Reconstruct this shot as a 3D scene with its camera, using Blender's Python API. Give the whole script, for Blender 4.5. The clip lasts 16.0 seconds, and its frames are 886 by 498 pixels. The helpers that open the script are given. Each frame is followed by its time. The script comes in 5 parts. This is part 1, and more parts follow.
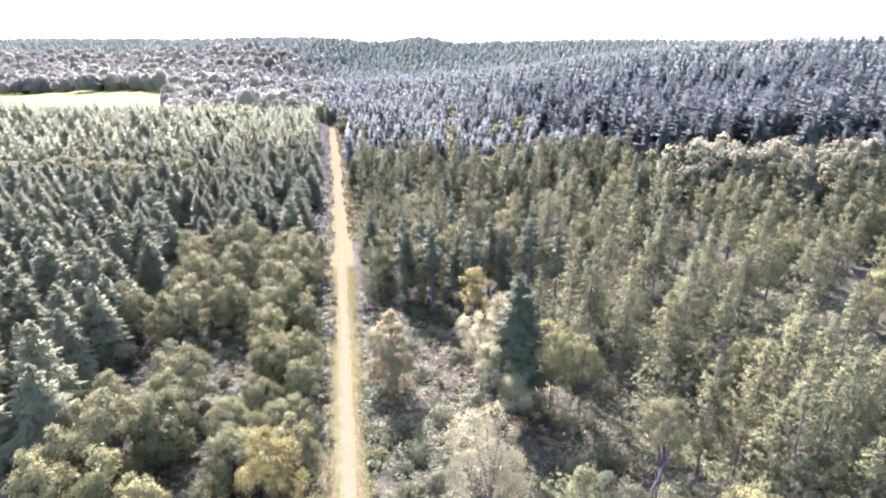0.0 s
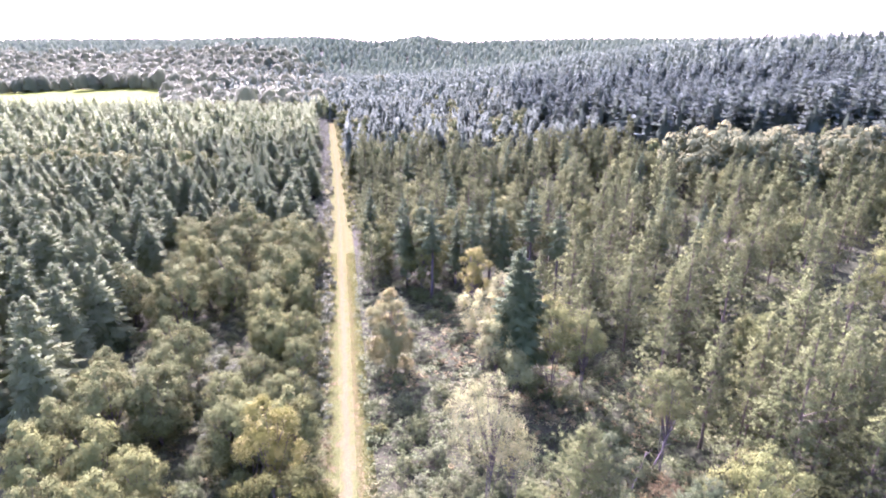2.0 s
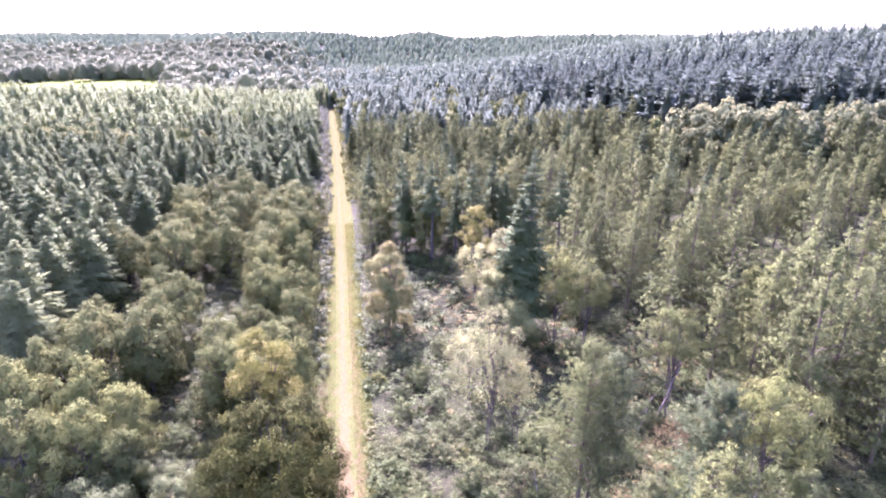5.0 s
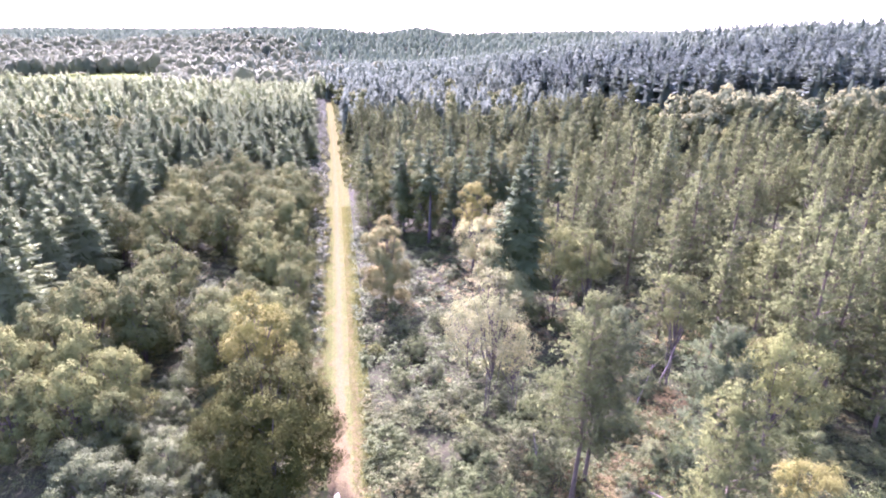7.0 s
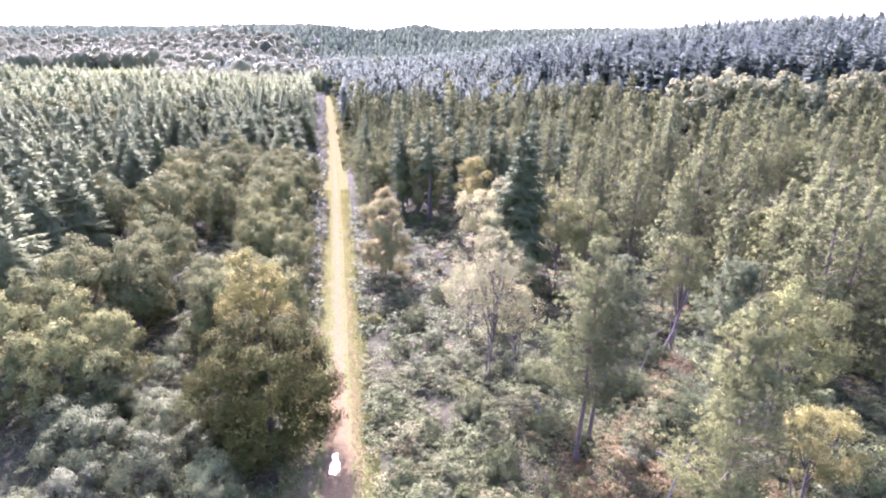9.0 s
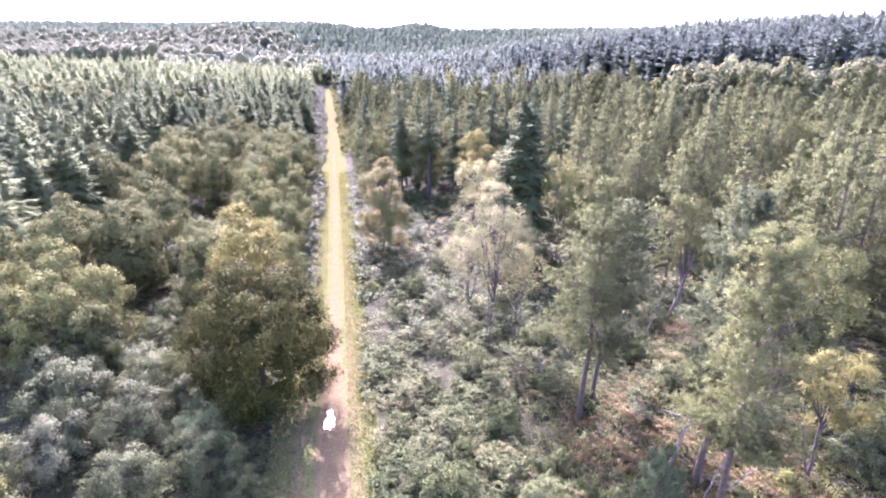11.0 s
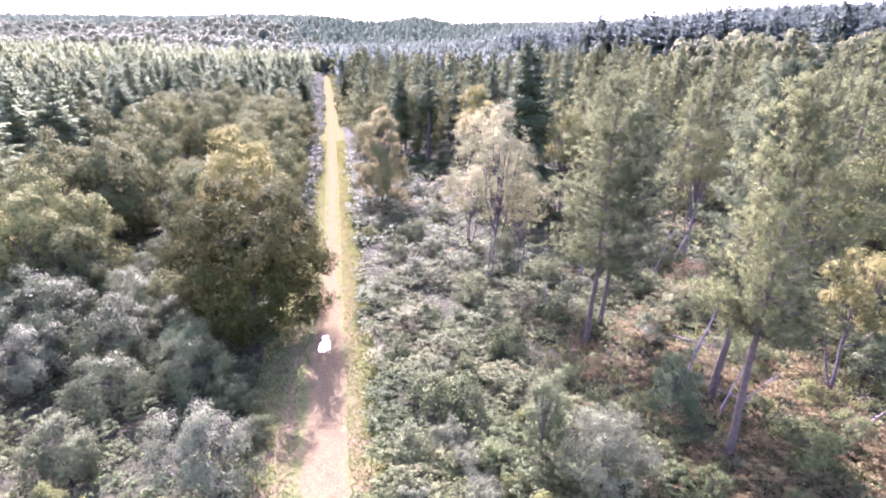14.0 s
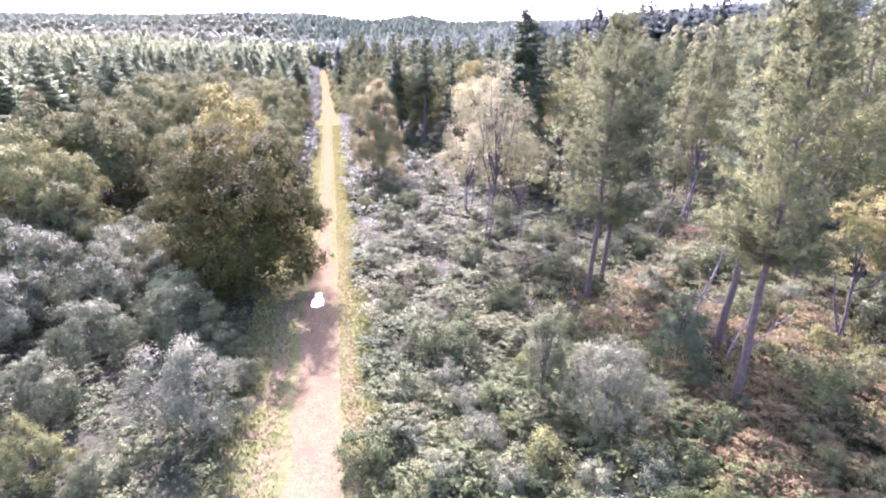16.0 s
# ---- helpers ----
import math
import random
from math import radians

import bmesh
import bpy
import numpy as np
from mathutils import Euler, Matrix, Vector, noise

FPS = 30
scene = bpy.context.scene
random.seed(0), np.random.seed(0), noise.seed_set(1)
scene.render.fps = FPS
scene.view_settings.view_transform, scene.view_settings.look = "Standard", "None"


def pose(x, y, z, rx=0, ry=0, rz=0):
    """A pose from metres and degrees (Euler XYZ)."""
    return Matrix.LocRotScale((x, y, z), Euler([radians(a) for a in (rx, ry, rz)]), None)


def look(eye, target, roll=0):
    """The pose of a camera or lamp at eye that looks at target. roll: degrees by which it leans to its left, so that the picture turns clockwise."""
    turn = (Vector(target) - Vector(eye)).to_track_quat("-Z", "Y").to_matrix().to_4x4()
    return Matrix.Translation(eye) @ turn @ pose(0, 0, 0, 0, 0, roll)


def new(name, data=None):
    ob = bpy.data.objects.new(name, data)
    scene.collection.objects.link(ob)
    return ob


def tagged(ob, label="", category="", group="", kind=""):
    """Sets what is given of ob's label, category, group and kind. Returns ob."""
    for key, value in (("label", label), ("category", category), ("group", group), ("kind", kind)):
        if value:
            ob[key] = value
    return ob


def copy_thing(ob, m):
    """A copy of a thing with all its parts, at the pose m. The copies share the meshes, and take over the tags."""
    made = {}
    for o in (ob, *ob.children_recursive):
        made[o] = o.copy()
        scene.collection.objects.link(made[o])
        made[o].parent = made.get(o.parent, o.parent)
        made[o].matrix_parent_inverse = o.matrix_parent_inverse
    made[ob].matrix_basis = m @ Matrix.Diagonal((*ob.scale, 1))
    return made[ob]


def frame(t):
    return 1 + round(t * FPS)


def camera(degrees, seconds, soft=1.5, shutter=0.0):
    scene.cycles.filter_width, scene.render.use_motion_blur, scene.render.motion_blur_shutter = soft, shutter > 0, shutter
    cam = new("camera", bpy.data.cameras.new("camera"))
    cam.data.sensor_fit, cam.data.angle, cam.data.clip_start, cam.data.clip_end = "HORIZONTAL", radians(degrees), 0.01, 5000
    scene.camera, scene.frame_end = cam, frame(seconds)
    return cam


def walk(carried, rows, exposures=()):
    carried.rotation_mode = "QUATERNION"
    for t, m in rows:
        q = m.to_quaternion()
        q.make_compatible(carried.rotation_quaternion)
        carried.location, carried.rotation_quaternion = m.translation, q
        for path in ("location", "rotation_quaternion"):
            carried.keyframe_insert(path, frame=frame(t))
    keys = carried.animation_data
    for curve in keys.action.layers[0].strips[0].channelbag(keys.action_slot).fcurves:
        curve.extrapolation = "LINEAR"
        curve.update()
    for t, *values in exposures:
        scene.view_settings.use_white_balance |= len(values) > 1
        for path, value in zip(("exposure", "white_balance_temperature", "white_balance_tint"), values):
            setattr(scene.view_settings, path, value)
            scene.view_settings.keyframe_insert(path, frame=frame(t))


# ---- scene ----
cam = camera(77.5, 16.0, soft=1.95)
PATH = [
    (0, (0.007, 0.014, 50.846), (-0.018, 1.905, 50.193), 0.3),
    (0.5, (0.047, -0.157, 50.356), (0.025, 1.733, 49.703), 0.3),
    (1, (0.056, -0.257, 49.528), (0.034, 1.633, 48.875), 0.2),
    (1.5, (0.021, -0.327, 48.434), (-0.001, 1.564, 47.783), 0.2),
    (2, (0.067, -0.394, 47.205), (0.041, 1.497, 46.555), 0.1),
    (2.5, (0.102, -0.491, 45.993), (0.076, 1.399, 45.339), 0.1),
    (3, (0.085, -0.585, 44.797), (0.06, 1.304, 44.143), 0.2),
    (3.5, (0.028, -0.608, 43.629), (0.001, 1.282, 42.974), 0.2),
    (4, (0.036, -0.677, 42.471), (0.008, 1.212, 41.816), 0.3),
    (6.3, (0.125, -1.007, 37.655), (0.105, 0.881, 36.995), 0.4),
    (6.5, (0.049, -1.014, 37.379), (0.03, 0.873, 36.716), 0.5),
    (7, (0.049, -1.043, 36.398), (0.032, 0.844, 35.736), 0.5),
    (7.5, (0.09, -1.096, 35.448), (0.073, 0.791, 34.785), 0.5),
    (8, (0.077, -1.077, 34.472), (0.062, 0.81, 33.808), 0.4),
    (8.5, (0.05, -1.143, 33.422), (0.035, 0.744, 32.758), 0.4),
    (9, (0.002, -1.186, 32.367), (-0.013, 0.7, 31.701), 0.4),
    (11.3, (-0.039, -1.077, 27.433), (-0.05, 0.809, 26.768), 0.8),
    (11.5, (-0.06, -1.011, 27.079), (-0.068, 0.873, 26.409), 0.6),
    (12, (-0.078, -0.97, 25.846), (-0.086, 0.914, 25.174), 0.6),
    (12.5, (-0.087, -1.005, 24.577), (-0.1, 0.878, 23.906), 0.5),
    (13, (-0.083, -1.04, 23.404), (-0.099, 0.843, 22.731), 0.6),
    (13.5, (-0.118, -1.062, 22.349), (-0.128, 0.821, 21.674), 0.8),
    (14, (-0.103, -1.134, 21.434), (-0.11, 0.749, 20.759), 0.9),
    (14.5, (-0.076, -1.137, 20.586), (-0.079, 0.746, 19.911), 0.9),
    (15, (-0.064, -1.123, 19.758), (-0.066, 0.76, 19.084), 0.9),
    (15.5, (-0.056, -1.16, 18.86), (-0.055, 0.722, 18.185), 0.9),
    (16, (0.014, -1.155, 17.79), (0.016, 0.727, 17.115), 0.8),
]
walk(cam, [(t, look(eye, target, roll)) for t, eye, target, roll in PATH], [(0.0, 3.24, 5240, 70), (16.0, 3.24, 5240, 70)])

# ---- world, sun and exposure ----
SUN_WAY = Vector((-0.31, 0.95, 0.80)).normalized()
world = bpy.data.worlds.new("sky")
scene.world = world
world.use_nodes = True
wn = world.node_tree.nodes
sky = wn.new("ShaderNodeTexSky")
sky.sky_type = "NISHITA"
sky.sun_disc = False
sky.sun_elevation = math.asin(SUN_WAY.z)
sky.sun_rotation = math.atan2(SUN_WAY.x, SUN_WAY.y)
sky.altitude, sky.air_density, sky.dust_density, sky.ozone_density = 60.0, 1.0, 3.5, 1.0
wn["Background"].inputs["Strength"].default_value = 0.135
world.node_tree.links.new(sky.outputs[0], wn["Background"].inputs["Color"])

sun_data = bpy.data.lights.new("sun", "SUN")
sun_data.energy, sun_data.angle, sun_data.color = 4.2, radians(0.8), (1.0, 0.95, 0.88)
sun = new("sun", sun_data)
sun.matrix_world = look(SUN_WAY * 200, (0, 0, 0))

# ---- materials ----


class Mat:
    """A small builder for node materials."""

    def __init__(self, name):
        self.m = bpy.data.materials.new(name)
        self.m.use_nodes = True
        self.t = self.m.node_tree
        self.bsdf = self.t.nodes["Principled BSDF"]
        self.out = self.t.nodes["Material Output"]

    def node(self, kind, **inputs):
        n = self.t.nodes.new(kind)
        for k, v in inputs.items():
            self.put(n.inputs[int(k[1:]) if k[0] == "i" and k[1:].isdigit() else k], v)
        return n

    def put(self, socket, v):
        if isinstance(v, bpy.types.NodeSocket):
            self.t.links.new(v, socket)
        else:
            socket.default_value = v

    def math(self, op, a, b=0.0, clamp=False):
        n = self.t.nodes.new("ShaderNodeMath")
        n.operation, n.use_clamp = op, clamp
        self.put(n.inputs[0], a)
        self.put(n.inputs[1], b)
        return n.outputs[0]

    def noise(self, scale, detail=3.0, vector=None, rough=0.55):
        n = self.node("ShaderNodeTexNoise", Scale=scale, Detail=detail, Roughness=rough)
        if vector is not None:
            self.put(n.inputs["Vector"], vector)
        return n.outputs["Fac"]

    def ramp(self, fac, stops):
        n = self.t.nodes.new("ShaderNodeValToRGB")
        e = n.color_ramp.elements
        while len(e) < len(stops):
            e.new(0.5)
        for el, (p, c) in zip(e, stops):
            el.position, el.color = p, (*c, 1)
        self.put(n.inputs[0], fac)
        return n.outputs[0]

    def mix(self, fac, a, b):
        n = self.t.nodes.new("ShaderNodeMix")
        n.data_type = "RGBA"
        self.put(n.inputs[0], fac)
        self.put(n.inputs[6], a if isinstance(a, bpy.types.NodeSocket) else (*a, 1))
        self.put(n.inputs[7], b if isinstance(b, bpy.types.NodeSocket) else (*b, 1))
        return n.outputs[2]

    def place(self):
        return self.node("ShaderNodeNewGeometry").outputs["Position"]

    def bump(self, height, strength, distance):
        b = self.node("ShaderNodeBump", Height=height, Strength=strength, Distance=distance)
        self.put(self.bsdf.inputs["Normal"], b.outputs[0])


def leaf_material(name, stops, through_colour, share=0.35, rough=0.5, gloss=0.5):
    """Foliage: leaf to leaf, clump to clump and tree to tree variation, and light that passes through."""
    k = Mat(name)
    tint = k.node("ShaderNodeAttribute")
    tint.attribute_name = "tint"
    geo = k.node("ShaderNodeNewGeometry")
    info = k.node("ShaderNodeObjectInfo")
    f = k.math("MULTIPLY", tint.outputs["Fac"], 0.42)
    f = k.math("ADD", f, k.math("MULTIPLY", info.outputs["Random"], 0.48))
    f = k.math("ADD", f, k.math("MULTIPLY", geo.outputs["Random Per Island"], 0.14))
    col = k.ramp(f, stops)
    dirt = k.noise(0.6, 2.0, geo.outputs["Position"])
    col = k.mix(k.math("MULTIPLY", dirt, 0.25), col, (stops[0][1][0] * 0.7, stops[0][1][1] * 0.6, stops[0][1][2] * 0.6))
    k.put(k.bsdf.inputs["Base Color"], col)
    k.bsdf.inputs["Roughness"].default_value = rough
    k.bsdf.inputs["Specular IOR Level"].default_value = gloss
    tr = k.node("ShaderNodeBsdfTranslucent", Color=k.mix(0.5, col, through_colour))
    mx = k.node("ShaderNodeMixShader", Fac=share, i1=k.bsdf.outputs[0], i2=tr.outputs[0])
    k.put(k.out.inputs[0], mx.outputs[0])
    return k.m


SPRUCE = leaf_material("spruce_needles", [(0.0, (0.2219, 0.2631, 0.1104)), (0.5, (0.2715, 0.3118, 0.1225)), (1.0, (0.3319, 0.3579, 0.1329))], (0.3, 0.37, 0.21), 0.68, 0.9, 0.05)
FIR = leaf_material("fir_needles", [(0.0, (0.06422, 0.09778, 0.05554)), (0.6, (0.06856, 0.09787, 0.05468)), (1.0, (0.07808, 0.1016, 0.04953))], (0.2, 0.24, 0.19), 0.55, 0.9, 0.05)
PINE = leaf_material("pine_needles", [(0.0, (0.07054, 0.09021, 0.02629)), (0.5, (0.1042, 0.1247, 0.03445)), (1.0, (0.1476, 0.157, 0.04108))], (0.22, 0.24, 0.11), 0.26, 0.9, 0.05)
BIRCH = leaf_material("birch_leaves", [(0.0, (0.06697, 0.08152, 0.0217)), (0.5, (0.1172, 0.1372, 0.03465)), (1.0, (0.1925, 0.1987, 0.04333))], (0.28, 0.26, 0.11), 0.2, 0.8, 0.04)
PALE = leaf_material("pale_birch_leaves", [(0.0, (0.1292, 0.1505, 0.04667)), (0.5, (0.2181, 0.2406, 0.07425)), (1.0, (0.3069, 0.3109, 0.0849))], (0.36, 0.3, 0.18), 0.3, 0.8, 0.04)
YELLOW = leaf_material("yellowing_leaves", [(0.0, (0.1056, 0.1175, 0.0284)), (0.5, (0.1708, 0.1785, 0.04263)), (1.0, (0.2438, 0.2347, 0.05688))], (0.34, 0.3, 0.12), 0.45, 0.8, 0.04)
OAK = leaf_material("oak_leaves", [(0.0, (0.02363, 0.03009, 0.006013)), (0.5, (0.04456, 0.0533, 0.00966)), (0.85, (0.07867, 0.08142, 0.01152)), (1.0, (0.1154, 0.09391, 0.0138))], (0.18, 0.16, 0.06), 0.18, 0.8, 0.04)
RUST = leaf_material("rusty_leaves", [(0.0, (0.1263, 0.1439, 0.04355)), (0.5, (0.2041, 0.2213, 0.06281)), (0.8, (0.272, 0.2545, 0.06768)), (1.0, (0.3691, 0.2656, 0.058))], (0.34, 0.25, 0.13), 0.35, 0.8, 0.04)
SALLOW = leaf_material("sallow_leaves", [(0.0, (0.05279, 0.06789, 0.01969)), (0.5, (0.09396, 0.1153, 0.03332)), (1.0, (0.1527, 0.1763, 0.04935))], (0.24, 0.26, 0.16), 0.18, 0.6, 0.08)
SILVER = leaf_material("silvery_leaves", [(0.0, (0.07853, 0.09323, 0.03327)), (0.5, (0.1258, 0.1456, 0.05357)), (1.0, (0.1781, 0.1951, 0.07387))], (0.34, 0.34, 0.26), 0.2, 0.6, 0.08)
BRACKEN = leaf_material("bracken_fronds", [(0.0, (0.04222, 0.06074, 0.01522)), (0.35, (0.07286, 0.09452, 0.02547)), (0.65, (0.095, 0.1076, 0.03294)), (0.85, (0.1225, 0.1237, 0.04098)), (1.0, (0.1267, 0.09338, 0.02636))], (0.26, 0.3, 0.12), 0.3, 0.68, 0.08)
DRYFERN = leaf_material("dry_bracken", [(0.0, (0.07249, 0.05648, 0.0197)), (0.5, (0.1339, 0.1095, 0.03548)), (1.0, (0.2119, 0.1978, 0.06699))], (0.34, 0.22, 0.1), 0.3, 0.8, 0.1)
BRAMBLE = leaf_material("bramble_leaves", [(0.0, (0.04909, 0.07059, 0.01826)), (0.35, (0.07525, 0.09997, 0.0252)), (0.65, (0.1002, 0.1206, 0.03286)), (1.0, (0.1325, 0.1412, 0.04015))], (0.2, 0.22, 0.13), 0.18, 0.75, 0.06)
WOODLAND = leaf_material("woodland_leaves", [(0.0, (0.111, 0.1413, 0.06459)), (0.5, (0.1481, 0.1825, 0.08061)), (0.85, (0.1616, 0.18, 0.0753)), (1.0, (0.198, 0.18, 0.06587))], (0.26, 0.26, 0.18), 0.68, 0.9, 0.05)
# Paler and bluer than pine needles: distance haze put into the base colour.
HAZE_CONIFER = leaf_material("hazed_conifer_needles", [(0.0, (0.09879, 0.1296, 0.07364)), (0.5, (0.1453, 0.1882, 0.1024)), (1.0, (0.2092, 0.2529, 0.1279))], (0.17, 0.2, 0.15), 0.65, 0.9, 0.05)
LIME = leaf_material("lime_leaves", [(0.0, (0.06407, 0.08237, 0.03481)), (0.5, (0.09618, 0.1176, 0.04638)), (1.0, (0.1374, 0.1528, 0.05565))], (0.32, 0.3, 0.12), 0.42, 0.9, 0.05)
GOLD = leaf_material("golden_leaves", [(0.0, (0.0951, 0.1027, 0.01584)), (0.5, (0.1486, 0.154, 0.02446)), (1.0, (0.2141, 0.2121, 0.03452))], (0.4, 0.36, 0.14), 0.4, 0.8, 0.04)
EVERGREEN = leaf_material("blue_green_needles", [(0.0, (0.0665, 0.09394, 0.03394)), (0.5, (0.1092, 0.1456, 0.04962)), (1.0, (0.1662, 0.1996, 0.06398))], (0.17, 0.22, 0.14), 0.45, 0.9, 0.05)
DEEP = leaf_material("deep_pine_needles", [(0.0, (0.04089, 0.06028, 0.02266)), (0.5, (0.07435, 0.1033, 0.03777)), (1.0, (0.1227, 0.155, 0.05356))], (0.2, 0.22, 0.1), 0.38, 0.9, 0.05)
GRASS = leaf_material("verge_grass", [(0.0, (0.0795, 0.0999, 0.0236)), (0.5, (0.1391, 0.1587, 0.0354)), (1.0, (0.2286, 0.2351, 0.0671))], (0.2, 0.19, 0.05), 0.4, 0.8, 0.1)


def bark_material(name, low, high, scale):
    k = Mat(name)
    p = k.place()
    n = k.noise(scale, 5.0, p)
    k.put(k.bsdf.inputs["Base Color"], k.ramp(n, [(0.3, low), (0.7, high)]))
    k.bsdf.inputs["Roughness"].default_value = 0.85
    k.bump(k.noise(scale * 3, 3.0, p), 0.6, 0.03)
    return k.m


PINE_BARK = bark_material("pine_bark", (0.05, 0.036, 0.018), (0.12, 0.088, 0.042), 5.0)
DARK_BARK = bark_material("dark_bark", (0.036, 0.028, 0.02), (0.095, 0.075, 0.052), 5.0)
DEAD_WOOD = bark_material("dead_wood", (0.1, 0.08, 0.06), (0.24, 0.19, 0.15), 6.0)

# ---- land ----


def ride_x(y):
    """The middle of the gravel of the straight forest track."""
    return -2.0 - 0.19 * y - 0.00005 * y * y


def land(x, y):
    """Height of the land: a level valley floor with a rise on one side and wooded ridges behind."""
    x, y = np.asarray(x, float), np.asarray(y, float)
    z = 12 * (1 - np.exp(-np.maximum(0, x - 20) / 150))
    z = z + 47 * np.exp(-(((x - 430) / 380) ** 2 + ((y - 680) / 350) ** 2))
    z = z + (33 + 9 / (1 + np.exp(-np.clip((x + 545) / 30, -40, 40)))) * np.exp(-((y - 1200 - 0.05 * x) / 330) ** 2) / (1 + np.exp(np.clip((x + 235) / 22, -40, 40)))
    z = z + 75 * np.exp(-((y - 1620) / 390) ** 2) + 16 * np.exp(-(((x + 80) / 80) ** 2 + ((y - 1560) / 250) ** 2))
    z = z + 9 * np.exp(-(((x + 250) / 130) ** 2 + ((y - 315) / 70) ** 2)) + 10 * np.exp(-(((x + 360) / 190) ** 2 + ((y - 650) / 95) ** 2))
    away = np.clip((np.abs(x - ride_x(y)) - 4) / 10, 0, 1)
    z = z + away * 0.3 * (np.sin(x * 0.21 + 1.0) * np.sin(y * 0.17) + 0.6 * np.sin(x * 0.53) * np.cos(y * 0.47 + x * 0.1))
    return z


def mesh_of(name, v, f, mat, tint=None, smooth=False, normals=None):
    """A triangle or quad mesh from whole arrays; leaves take soft normals from the form of their crown."""
    v, f = np.asarray(v, np.float32), np.asarray(f, np.int32)
    me = bpy.data.meshes.new(name)
    n = f.shape[1]
    me.vertices.add(len(v))
    me.vertices.foreach_set("co", v.ravel())
    me.loops.add(f.size)
    me.loops.foreach_set("vertex_index", f.ravel())
    me.polygons.add(len(f))
    me.polygons.foreach_set("loop_start", np.arange(0, f.size, n, dtype=np.int32))
    me.polygons.foreach_set("loop_total", np.full(len(f), n, np.int32))
    if smooth:
        me.polygons.foreach_set("use_smooth", np.ones(len(f), bool))
    if tint is not None:
        a = me.attributes.new("tint", "FLOAT", "POINT")
        a.data.foreach_set("value", np.asarray(tint, np.float32))
    me.materials.append(mat)
    me.update(calc_edges=True)
    if normals is not None:
        me.polygons.foreach_set("use_smooth", np.ones(len(f), bool))
        a = me.attributes.new("custom_normal", "FLOAT_VECTOR", "POINT")
        a.data.foreach_set("vector", np.asarray(normals, np.float32).ravel())
    return me


def sheet(xs, ys, zf):
    gx, gy = np.meshgrid(xs, ys)
    v = np.stack([gx, gy, zf(gx, gy)], -1).reshape(-1, 3)
    w, h = len(xs), len(ys)
    i = (np.arange(h - 1)[:, None] * w + np.arange(w - 1)[None]).ravel()
    return v, np.stack([i, i + 1, i + 1 + w, i + w], -1)


# ground
k = Mat("forest_floor")
p = k.place()
n1, n2 = k.noise(0.05, 4.0, p), k.noise(0.9, 5.0, p)
col = k.ramp(n2, [(0.25, (0.022, 0.023, 0.011)), (0.5, (0.04, 0.039, 0.019)), (0.75, (0.066, 0.058, 0.029))])
col = k.mix(k.math("MULTIPLY", k.math("SUBTRACT", n1, 0.35, True), 2.2, True), col, k.ramp(k.noise(1.7, 4.0, p), [(0.3, (0.026, 0.036, 0.013)), (0.7, (0.06, 0.07, 0.027))]))
k.put(k.bsdf.inputs["Base Color"], col)
k.bsdf.inputs["Roughness"].default_value = 0.95
k.bsdf.inputs["Specular IOR Level"].default_value = 0.05
k.bump(k.noise(3.0, 5.0, p), 0.8, 0.15)
FLOOR = k.m
xs = np.concatenate([-np.geomspace(4200, 62, 45), np.arange(-60, 60.1, 1.0), np.geomspace(62, 4200, 45)])
ys = np.concatenate([np.linspace(-900, -12, 14), np.arange(-10, 130, 1.0), np.geomspace(131, 4700, 110)])


def floor_z(x, y):
    near = np.abs(x - ride_x(y)) < 3.5 + (y > 120) * 3
    return land(x, y) - np.where(near & (y < 404), 0.12, 0.0)


tagged(new("ground", mesh_of("ground", *sheet(xs, ys, floor_z), FLOOR, smooth=True)), "brown forest floor with leaf litter, moss and low growth", "ground", kind="structure")

# track: gravel with two ruts, a grassy middle further off and grass verges
k = Mat("gravel_track")
p = k.place()
u = k.node("ShaderNodeAttribute")
u.attribute_name = "tint"
u = u.outputs["Fac"]
wob = k.math("MULTIPLY", k.math("SUBTRACT", k.noise(0.5, 4.0, p), 0.5), 1.3)
wob = k.math("ADD", wob, k.math("MULTIPLY", k.math("SUBTRACT", k.noise(2.6, 4.0, p, 0.7), 0.5), 1.1))
uw = k.math("ADD", u, wob)
sep = k.node("ShaderNodeSeparateXYZ", Vector=p)
far = k.math("MULTIPLY", k.math("SUBTRACT", sep.outputs[1], 34.0), 0.05, True)
half = k.math("SUBTRACT", 1.3, k.math("MULTIPLY", far, 0.78))
gravel = k.math("MULTIPLY", k.math("SUBTRACT", half, k.math("ABSOLUTE", k.math("SUBTRACT", uw, k.math("MULTIPLY", far, 0.15)))), 5.0, True)
rut = k.math("MULTIPLY", k.math("SUBTRACT", 0.42, k.math("ABSOLUTE", k.math("SUBTRACT", uw, 1.75))), 4.0, True)
gravel = k.math("MAXIMUM", gravel, k.math("MULTIPLY", rut, 0.6))
stone = k.noise(9.0, 5.0, p, 0.7)
gcol = k.ramp(stone, [(0.3, (0.065, 0.052, 0.021)), (0.55, (0.12, 0.098, 0.04)), (0.75, (0.2, 0.17, 0.076))])
gcol = k.mix(k.math("MULTIPLY", k.math("SUBTRACT", k.noise(2.6, 4.0, p, 0.7), 0.5, True), 3.0, True), gcol, (0.065, 0.05, 0.023))
gcol = k.mix(k.math("MULTIPLY", k.math("SUBTRACT", k.noise(0.8, 3.0, p), 0.5, True), 4.0, True), gcol, (0.1, 0.072, 0.033))
grass = k.ramp(k.noise(4.0, 5.0, p), [(0.3, (0.045, 0.052, 0.015)), (0.55, (0.08, 0.09, 0.027)), (0.75, (0.125, 0.12, 0.042))])
